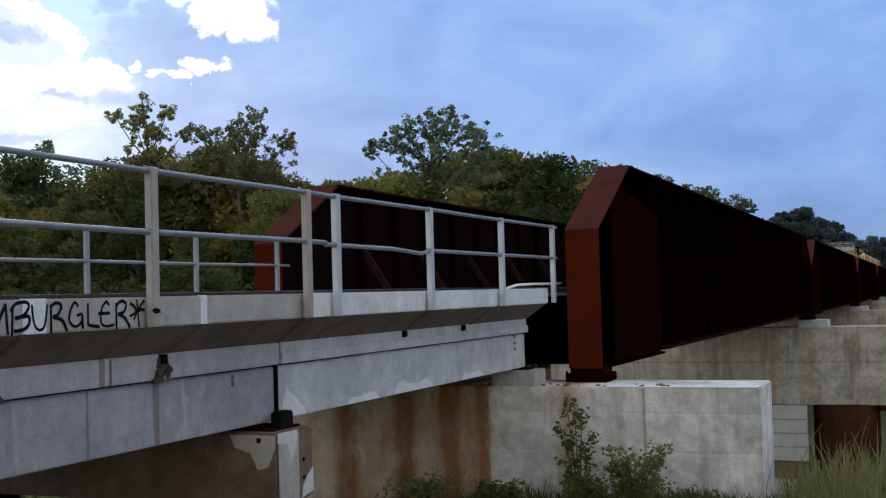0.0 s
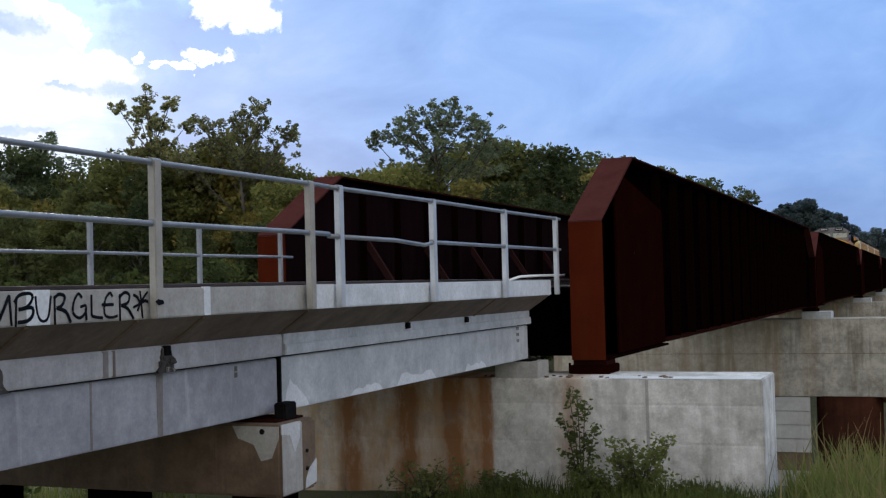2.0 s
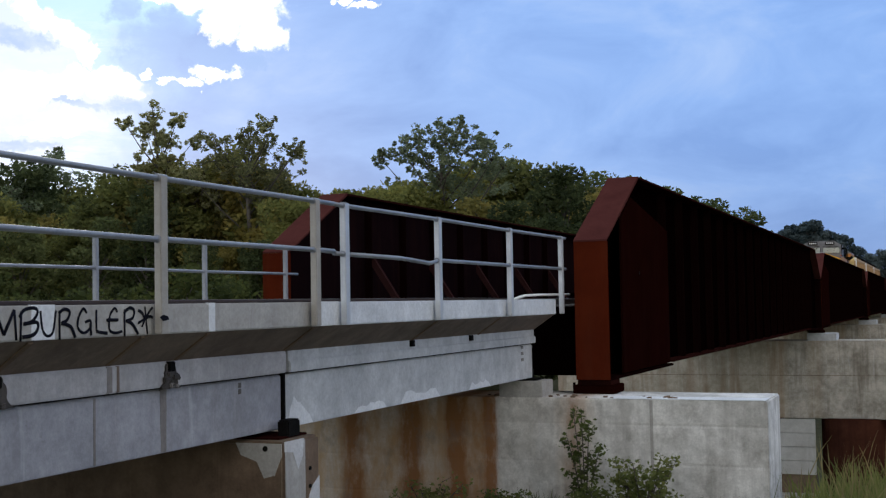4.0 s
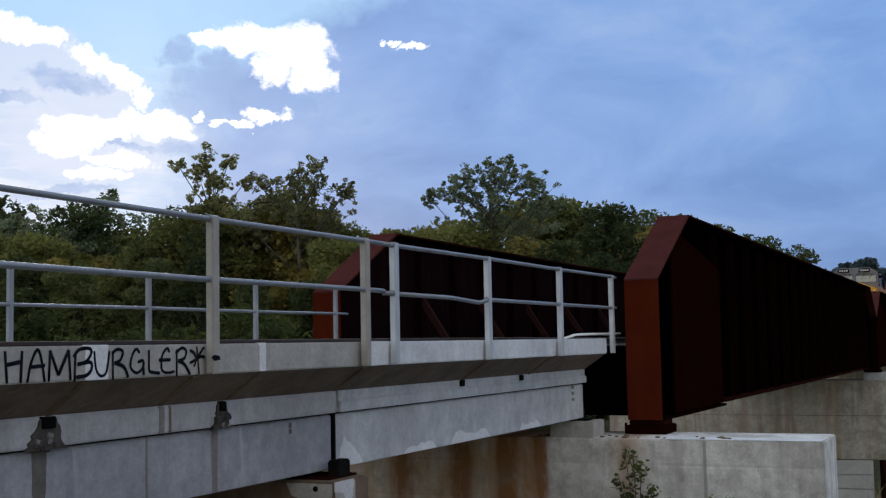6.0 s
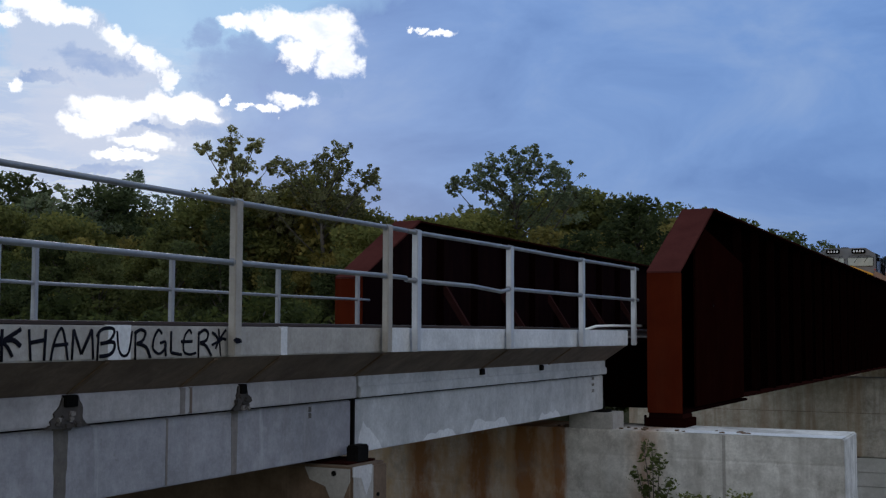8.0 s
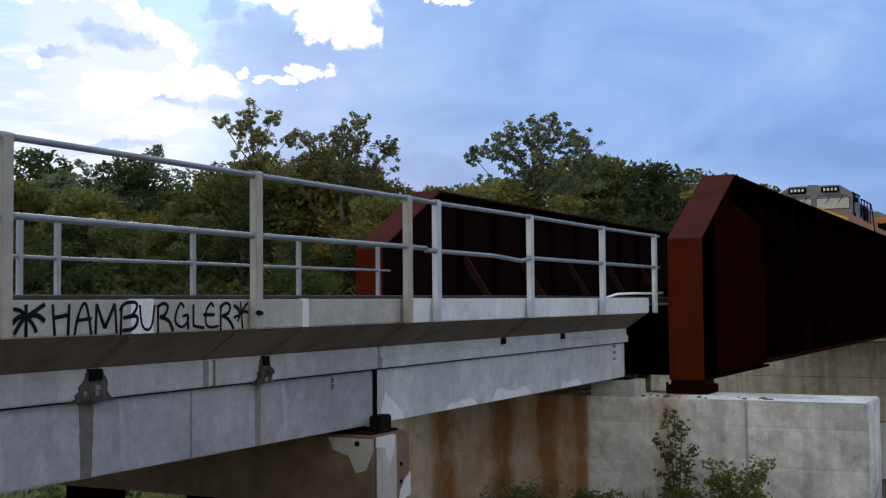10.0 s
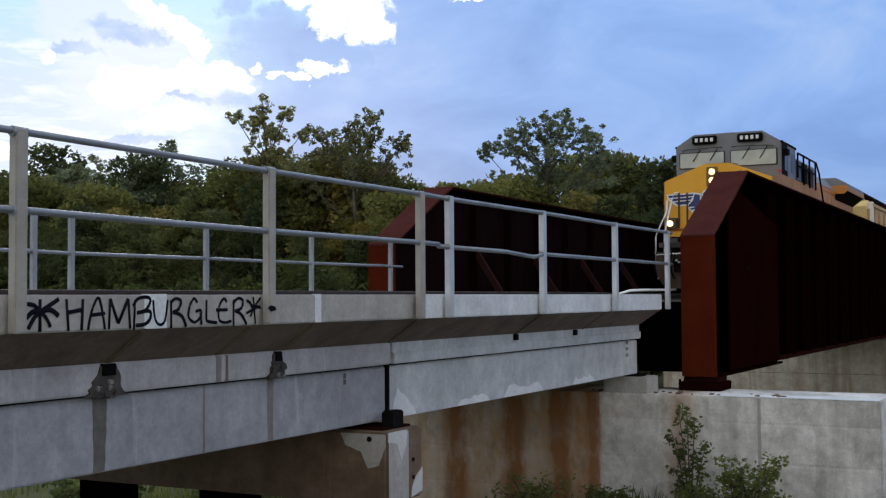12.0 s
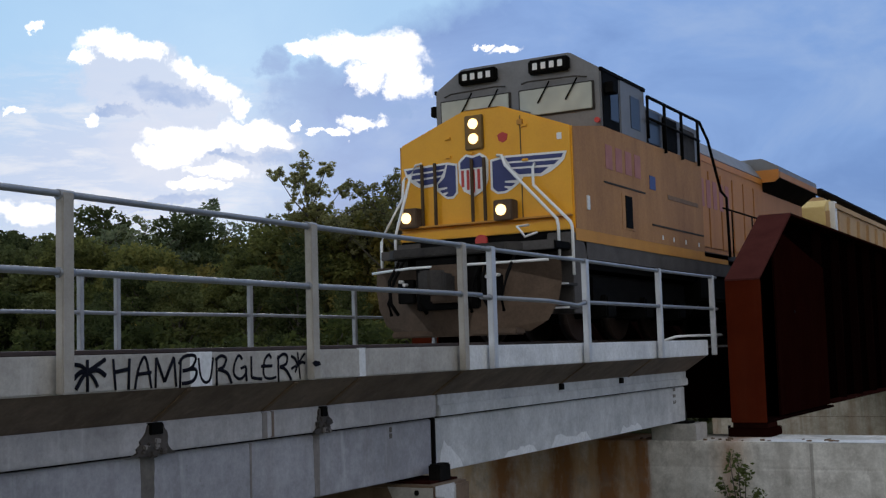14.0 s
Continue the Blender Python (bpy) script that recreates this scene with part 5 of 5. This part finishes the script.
        part("side_rail", tube([(s * 1.60, 3.25, 3.86), (s * 1.60, 6.2, 3.86)], 0.025, sides=6), "black", fr)
        for y in (4.15, 5.1, 6.1):
            part("side_rail", tube([(s * 1.60, y, 3.35), (s * 1.60, y, 4.24)], 0.03, sides=6), "black", fr)
        part("hood_side_vent", box(*sorted((s * 1.50, s * 1.545)), 3.4, 4.05, 3.45, 4.05, bevel=0.01), "dark_glass", loco)
        part("hood_side_vent", box(*sorted((s * 1.50, s * 1.545)), 4.25, 5.0, 3.45, 4.05, bevel=0.01), "black", loco)
        part("hood_side_vent", box(*sorted((s * 1.50, s * 1.545)), 5.25, 6.05, 3.40, 4.0, bevel=0.01), "dark_grey", loco)
        part("hood_door", box(*sorted((s * 1.52, s * 1.55)), 1.95, 2.55, 1.80, 2.42, bevel=0.008), "dusty_yellow", loco)
        part("door_louvre", box(*sorted((s * 1.53, s * 1.56)), 2.1, 2.42, 1.84, 2.38, bevel=0.006), "black", loco)
        for k in range(4):
            part("faded_bar", box(*sorted((s * 1.54, s * 1.548)), 1.30 + k * 0.44, 1.60 + k * 0.44, 2.74, 3.14, bevel=0.003), "faded_red", loco, "faded red lettering bar")
        for k in range(7):
            part("faded_bar", box(*sorted((s * 1.13, s * 1.152)), 6.62 + k * 0.46, 6.90 + k * 0.46, 2.75, 3.35, bevel=0.003), "faded_red", loco, "faded red lettering bar")
        for k, y in enumerate((3.9, 4.5, 5.2, 6.0)):
            part("reflector", box(*sorted((s * 1.54, s * 1.55)), y, y + 0.06, 1.76, 1.84), "white", loco)
        part("roof_stripe", box(*sorted((s * 1.10, s * 1.135)), 6.5, 12.65, 3.72, 3.86, bevel=0.005), "orange", loco, "orange stripe below hood roof")
        part("emblem", box(*sorted((s * 1.54, s * 1.549)), 3.35, 3.65, 2.62, 2.86), "blue", loco)
        part("slogan_bar", box(*sorted((s * 1.54, s * 1.548)), 4.3, 6.1, 2.53, 2.61), "slogan_grey", loco)
        part("body_seam", box(*sorted((s * 1.54, s * 1.552)), 1.2, 3.1, 2.50, 2.53), "dark_grey", loco)
        part("body_seam", box(*sorted((s * 1.54, s * 1.552)), 3.4, 6.35, 1.98, 2.01), "dark_grey", loco)
        part("marker", box(*sorted((s * 1.53, s * 1.56)), 0.45, 0.55, 2.0, 2.22), "white", loco)
    part("aux_cab", prism([(-1.51, 3.2), (1.51, 3.2), (1.51, 4.10), (1.0, 4.30), (-1.0, 4.30), (-1.51, 4.10)], 3.3, 6.45, bevel=0.02), "loco_grey", loco)
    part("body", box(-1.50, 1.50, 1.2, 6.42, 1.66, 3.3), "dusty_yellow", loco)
    part("hood", prism([(-1.12, 1.66), (1.12, 1.66), (1.12, 3.9), (0.85, 4.22), (-0.85, 4.22), (-1.12, 3.9)], 6.4, 16.9, bevel=0.02), "loco_orange", loco, "streaked orange-yellow engine hood")
    part("hood_roof", prism([(-1.14, 3.87), (1.14, 3.87), (0.86, 4.25), (-0.86, 4.25)], 6.46, 12.68, bevel=0.01), "loco_grey", loco, "grey hood roof")
    for y in (7.3, 8.2, 9.1, 10.0, 10.9, 11.8):
        for s in (-1, 1):
            part("hood_panel", box(*sorted((s * 1.11, s * 1.145)), y, y + 0.82, 1.9, 3.55, bevel=0.01), "loco_orange", loco)
    part("radiator_wing", prism([(-1.55, 3.88), (1.55, 3.88), (1.55, 4.16), (1.15, 4.38), (-1.15, 4.38), (-1.55, 4.16)], 12.7, 16.9, bevel=0.02), "loco_grey", loco, "overhanging radiator wing")
    part("wing_underside", prism([(-1.54, 3.879), (-1.10, 3.55), (1.10, 3.55), (1.54, 3.879)], 12.75, 16.88), "black", loco, "black underside of radiator wing")
    part("wing_face", prism([(-1.55, 3.86), (-1.45, 3.78), (1.45, 3.78), (1.55, 3.86), (1.55, 4.08), (-1.55, 4.08)], 12.66, 12.71), "orange", loco, "orange front edge of radiator wing")
    for s in (-1, 1):
        part("wing_stripe", box(*sorted((s * 1.54, s * 1.562)), 12.7, 16.88, 3.885, 4.03), "loco_orange", loco, "dull orange edge of radiator wing")
        part("platform", box(*sorted((s * 1.0, s * 1.54)), 6.4, 17.2, 1.60, 1.70), "dark_grey", loco)
        for y in (8.6, 10.2, 11.8, 13.4, 15.0, 16.6):
            part("handrail_post", tube([(s * 1.5, y, 1.68), (s * 1.5, y, 2.7)], 0.018, sides=6), "black", loco)
        part("handrail", tube([(s * 1.5, 7.95, 2.7), (s * 1.5, 16.9, 2.7)], 0.02, sides=6), "black", loco)
    # headlights in a black housing, ditch lights in boxes
    hb = part("headlight_housing", box(-0.22, 0.10, -0.05, 0.02, 3.05, 3.60, bevel=0.015), "housing_gold", loco, "dull gold headlight housing")
    hx = -0.13
    hb.location = (-0.07, 0, 0)
    for z in (3.22, 3.46):
        part("headlight", tube([(hx, -0.075, z), (hx, -0.04, z)], 0.082, sides=20), "lamp", hb, "lit headlight").location = (0.07, 0, 0)
    for x in (-1.28, 0.42):
        db = part("ditch_light_box", box(x - 0.16, x + 0.16, -0.22, 0.02, 1.87, 2.19, bevel=0.015), "plow_brown", loco)
        part("ditch_light", tube([(x - 0.02, -0.245, 2.03), (x - 0.02, -0.21, 2.03)], 0.085, sides=20), "lamp", db, "lit ditch light")
    # nose emblem: plain shield and wings
    em = part("emblem_backing", prism([(-0.43, 2.87), (-0.38, 2.93), (-0.28, 2.99), (-0.16, 2.955), (-0.04, 2.99), (0.06, 2.93), (0.10, 2.87), (0.09, 2.55), (0.02, 2.40), (-0.16, 2.30), (-0.34, 2.40), (-0.42, 2.55)], -0.030, 0.006), "white", loco, "white-edged shield emblem")
    part("shield_top", prism([(-0.39, 2.865), (-0.28, 2.95), (-0.16, 2.92), (-0.04, 2.95), (0.06, 2.865), (0.06, 2.76), (-0.39, 2.76)], -0.034, -0.028), "blue", em)
    for k in range(5):
        x = -0.355 + k * 0.0965
        part("shield_stripe", box(x - 0.024, x + 0.024, -0.034, -0.028, 2.37 + 0.05 * abs(k - 2), 2.735), "red", em)
    wing(loco, lambda row: row, 0.0)
    wing(loco, lambda row: [(-0.46 - (u - 0.13) * 0.76, v) for u, v in row], 0.0)
    part("nose_badge", prism([(0.29, 3.15), (0.36, 3.11), (0.43, 3.15), (0.45, 3.24), (0.36, 3.28), (0.27, 3.24)], -0.010, 0.006), "red", loco)
    part("nose_door_seam", box(0.66, 0.675, -0.006, 0.006, 1.90, 3.50), "dark_grey", loco)
    part("door_latch", box(0.62, 0.72, -0.035, 0.006, 3.36, 3.44, bevel=0.008), "edge_yellow", loco)
    part("nose_label", box(1.28, 1.36, -0.008, 0.006, 3.06, 3.16), "white", loco)
    part("lower_shelf", box(-1.5, 1.5, -0.13, 0.01, 1.865, 1.895, bevel=0.006), "edge_yellow", loco)
    part("cab_marker", tube([(1.48, 1.22, 3.52), (1.48, 1.16, 3.52)], 0.045, sides=12), "red", loco, "small red marker")
    for x, z in ((-0.62, 3.28), (-0.62, 2.98), (-0.22, 3.32), (-0.22, 3.0), (0.74, 3.34), (0.74, 2.80)):
        part("hinge", box(x - 0.05, x + 0.05, -0.03, 0.006, z - 0.02, z + 0.02, bevel=0.005), "yellow", loco)
    for x in (-1.08, -0.84, -0.17, 0.05):
        part("nose_post", box(x - 0.024, x + 0.024, -0.09, -0.05, 1.90, 2.90, bevel=0.006), "post_brown", loco, "brown upright grab iron")
    # front platform, anticlimber, coupler, plow and steps
    part("lower_lip", box(-1.5, 1.5, -0.10, 0.02, 1.66, 1.80, bevel=0.012), "yellow", loco)
    part("front_platform", box(-1.50, 1.50, -0.70, 0.5, 1.34, 1.46, bevel=0.02), "black", loco)
    # the end sheet's black stands for the unlit void below the nose
    part("end_sheet", box(-1.5, 1.5, -0.06, 0.10, 0.85, 1.66), "black", loco)
    part("anticlimber", prism([(-1.15, -1.02), (1.15, -1.02), (0.95, -1.22), (-0.95, -1.22)], 1.30, 1.44, "z", bevel=0.02), "dark_grey", loco)
    # the pocket is a black block painting the dark gap behind the coupler
    part("coupler_pocket", box(-0.60, 0.45, -1.16, -0.4, 0.50, 1.27, bevel=0.02), "black", loco)
    part("draft_gear", box(-0.30, 0.26, -1.28, -1.10, 0.60, 1.16, bevel=0.03), "plow_brown", loco)
    part("uncoupling_plate", box(-0.95, -0.66, -1.12, -1.05, 0.62, 0.98, bevel=0.015), "black", loco)
    part("uncoupling_plate", box(0.50, 0.82, -1.12, -1.05, 0.62, 0.98, bevel=0.015), "black", loco)
    part("walkway_edge", box(-1.48, 1.48, -0.73, -0.69, 1.33, 1.47, bevel=0.01), "skirt_grey", loco)
    part("plow_lip", box(-1.05, 1.05, -1.16, -0.86, 0.10, 0.20, bevel=0.02), "plow_brown", loco)
    part("coupler", box(-0.13, 0.13, -1.62, -0.9, 0.72, 1.02, bevel=0.04), "dark_grey", loco)
    part("coupler_knuckle", prism([(-0.17, -1.85), (0.04, -1.88), (0.18, -1.72), (0.15, -1.55), (-0.15, -1.55)], 0.70, 1.05, "z", bevel=0.03), "dark_grey", loco)
    bm = bmesh.new()
    lobe = [(1.58, -0.70, 1.22), (1.59, -0.71, 0.85), (1.53, -0.73, 0.55), (1.38, -0.77, 0.30), (1.12, -0.83, 0.15)]
    mid_ = [(0.30, -1.18, 0.10), (0.40, -1.02, 1.16)]
    right_ = [bm.verts.new(q) for q in lobe + mid_]
    left_ = [bm.verts.new((-x, y, z)) for x, y, z in lobe + mid_]
    bm.faces.new(right_)
    bm.faces.new(left_[::-1])
    bm.faces.new((right_[5], left_[5], left_[6], right_[6]))
    bmesh.ops.solidify(bm, geom=list(bm.faces), thickness=0.03)
    part("snow_plow", bm, "plow_brown", loco, "brown dusty plow blade")
    part("cut_lever", tube([(-1.5, -0.95, 1.12), (-0.7, -1.22, 1.14), (0.7, -1.22, 1.14), (1.5, -0.95, 1.16)], 0.022, sides=6), "white", loco, "pale uncoupling lever")
    for k, x in enumerate((-1.0, -0.92, -0.5, 0.46, 0.58, 0.98)):
        part("air_hose", tube([(x, -1.0, 1.25), (x + 0.03, -1.32, 0.95), (x + 0.06 * (-1) ** k, -1.34, 0.62), (x + 0.1 * (-1) ** k, -1.2, 0.45)], 0.028, sides=6), "black", loco, "black air hose")
    part("grille_panel", box(-1.35, -0.75, -0.10, -0.05, 1.0, 1.3, bevel=0.01), "plow_brown", loco)
    part("red_light", tube([(0.0, -0.16, 1.58), (0.0, -0.08, 1.58)], 0.10, sides=16), "red", loco)
    for x, z in ((-0.85, 0.95), (-0.78, 0.9), (0.62, 0.95), (0.70, 0.90), (0.78, 0.97)):
        part("hose_end", tube([(x, -1.22, z), (x, -1.10, z)], 0.025), "white", loco)
    part("hose", tube([(0.9, -0.3, 1.75), (0.8, -0.5, 1.72), (0.95, -0.55, 1.55), (1.08, -0.4, 1.62)], 0.02), "white", loco)
    for s in (-1, 1):
        a_, b_ = (0.36, 0.90) if s > 0 else (1.20, 1.42)
        part("grab_rail", tube([(s * (a_ - 0.1), -0.02, 2.92), (s * a_, -0.06, 2.90), (s * (a_ + 0.07), -0.10, 2.74), (s * 1.40, -0.38, 1.80), (s * 1.42, -0.38, 1.70), (s * 1.42, -0.38, 1.20)], 0.024, sides=8), "white", loco, "white handrail")
        part("grab_rail", tube([(s * b_, -0.02, 2.72), (s * b_, -0.09, 2.66), (s * (b_ + 0.01), -0.11, 2.38), (s * 1.63, -0.42, 1.74), (s * 1.66, -0.42, 1.66), (s * 1.66, -0.42, 0.95)], 0.024, sides=8), "white", loco, "white handrail")
        for k, z in enumerate((1.18, 0.80, 0.45)):
            part("step_tread", box(*sorted((s * 1.28, s * 1.60)), -0.50, -0.16, z, z + 0.04, bevel=0.005), "dark_grey", loco)
            part("tread_edge", box(*sorted((s * 1.36, s * (1.60 if k else 1.68))), -0.515, -0.497, z + 0.012, z + 0.04), "white", loco, "white tread edge")
        part("step_sheet", box(*sorted((s * 1.12, s * 1.53)), -0.14, 0.42, 0.40, 1.62, bevel=0.01), "skirt_grey", loco, "dusty grey step well sheet")
        part("step_side", box(*sorted((s * 1.10, s * 1.13)), -0.55, -0.10, 0.40, 1.40), "dark_grey", loco)
    # tank, trucks and wheels
    part("fuel_tank", prism([(-1.25, 0.45), (1.25, 0.45), (1.48, 0.75), (1.48, 1.45), (-1.48, 1.45), (-1.48, 0.75)], 6.2, 11.2, bevel=0.03), "black", loco)
    part("frame_sill", box(-1.40, 1.40, -0.1, 17.2, 1.10, 1.62), "black", loco)
    for base in (1.1, 12.0):
        tk = part("truck_frame", box(-1.30, 1.30, base, base + 4.7, 0.55, 1.05, bevel=0.05), "black", loco)
        for k in range(3):
            y = base + 0.55 + k * 1.8
            for s in (-1, 1):
                part("wheel", tube([(s * 0.68, y, 0.53), (s * 0.83, y, 0.53)], 0.53, sides=28), "rail_steel", tk)
            part("axle_box", box(-1.42, 1.42, y - 0.2, y + 0.2, 0.35, 0.72, bevel=0.03), "black", tk)
    for k, (y, h) in enumerate(((1.9, 0.10), (2.6, 0.06), (4.5, 0.12))):
        part("roof_fitting", box(-0.35 + 0.2 * k, 0.05 + 0.2 * k, y, y + 0.5, 4.28 if y > 3.3 else 4.705, (4.30 if y > 3.3 else 4.71) + h, bevel=0.015), "dark_grey", loco)
    return loco


def hopper(mat):
    car = thing("hopper_car", "tan covered hopper car with ribbed sides and roof walkway", "railway wagon", group="hopper cars")
    body = [(-1.52, 1.2), (-1.58, 3.75), (-1.2, 4.1), (1.2, 4.1), (1.58, 3.75), (1.52, 1.2)]
    part("body", prism(body, 1.2, 15.6, bevel=0.03), mat, car)
    part("end_wall", prism([(0.35, 3.2), (0.35, 3.72), (0.85, 3.95), (1.25, 4.0), (1.25, 2.0)], -1.45, 1.45, "x", bevel=0.02), "hopper_end", car, "pale yellow sloping end")
    for k in range(10):
        y = 1.3 + k * 1.56
        for s in (-1, 1):
            part("side_rib", box(*sorted((s * 1.53, s * 1.66)), y, y + 0.09, 1.2, 3.62), mat, car)
    for s in (-1, 1):
        part("end_post", box(*sorted((s * 1.42, s * 1.62)), 0.95, 1.24, 1.3, 3.92, bevel=0.015), "white", car, "white end post")
    for s in (-1, 1):
        part("roof_walkway", box(*sorted((s * 0.85, s * 1.25)), 1.0, 15.8, 4.27, 4.33), "black", car)
        for k in range(12):
            part("walkway_leg", box(*sorted((s * 0.9, s * 1.0)), 1.4 + k * 1.25, 1.46 + k * 1.25, 3.95, 4.28), "black", car)
        part("top_chord", box(*sorted((s * 1.45, s * 1.64)), 1.0, 15.8, 3.72, 3.86), mat, car)
        part("side_sill", box(*sorted((s * 1.45, s * 1.60)), 0.4, 16.4, 1.05, 1.3), "dark_grey", car)
        part("corner_post", box(*sorted((s * 1.45, s * 1.56)), 0.42, 0.52, 1.2, 3.6), mat, car)
    for k in range(3):
        part("hatch_cover", box(-0.4, 0.4, 2.0 + k * 4.4, 5.4 + k * 4.4, 4.1, 4.24, bevel=0.03), mat, car)
    part("underframe", box(-0.4, 0.4, 0.0, 16.8, 0.8, 1.15), "black", car)
    for base in (1.0, 13.6):
        tk = part("truck_frame", box(-1.15, 1.15, base, base + 2.3, 0.4, 0.85, bevel=0.04), "black", car)
        for dy in (0.25, 2.0):
            for s in (-1, 1):
                part("wheel", tube([(s * 0.68, base + dy, 0.46), (s * 0.82, base + dy, 0.46)], 0.46, sides=24), "rail_steel", tk)
    return car


loco = locomotive()
cars = [hopper("hopper_tan")]
cars.append(copy_thing(cars[0], pose(0, 0, 0)))
cars.append(copy_thing(cars[0], pose(0, 0, 0)))
CAR_AT = (17.9, 34.9, 51.9)


def train_pose(t, back=0.0):
    """Where the train's nose, or a car that far behind it, stands: it climbs the bridge at a steady 8.33 m/s."""
    y = 16.6 + 8.33 * (14.0 - t) + back
    return pose(XC, y, -GRADE * max(0.0, y - GIRDER_Y), -math.degrees(GRADE) * smooth(10.0, 30.0, y))



def motions():
    times = [0.5 * k for k in range(29)]
    walk(loco, [(t, train_pose(t)) for t in times])
    for car, back in zip(cars, CAR_AT):
        walk(car, [(t, train_pose(t, back)) for t in times])


motions()
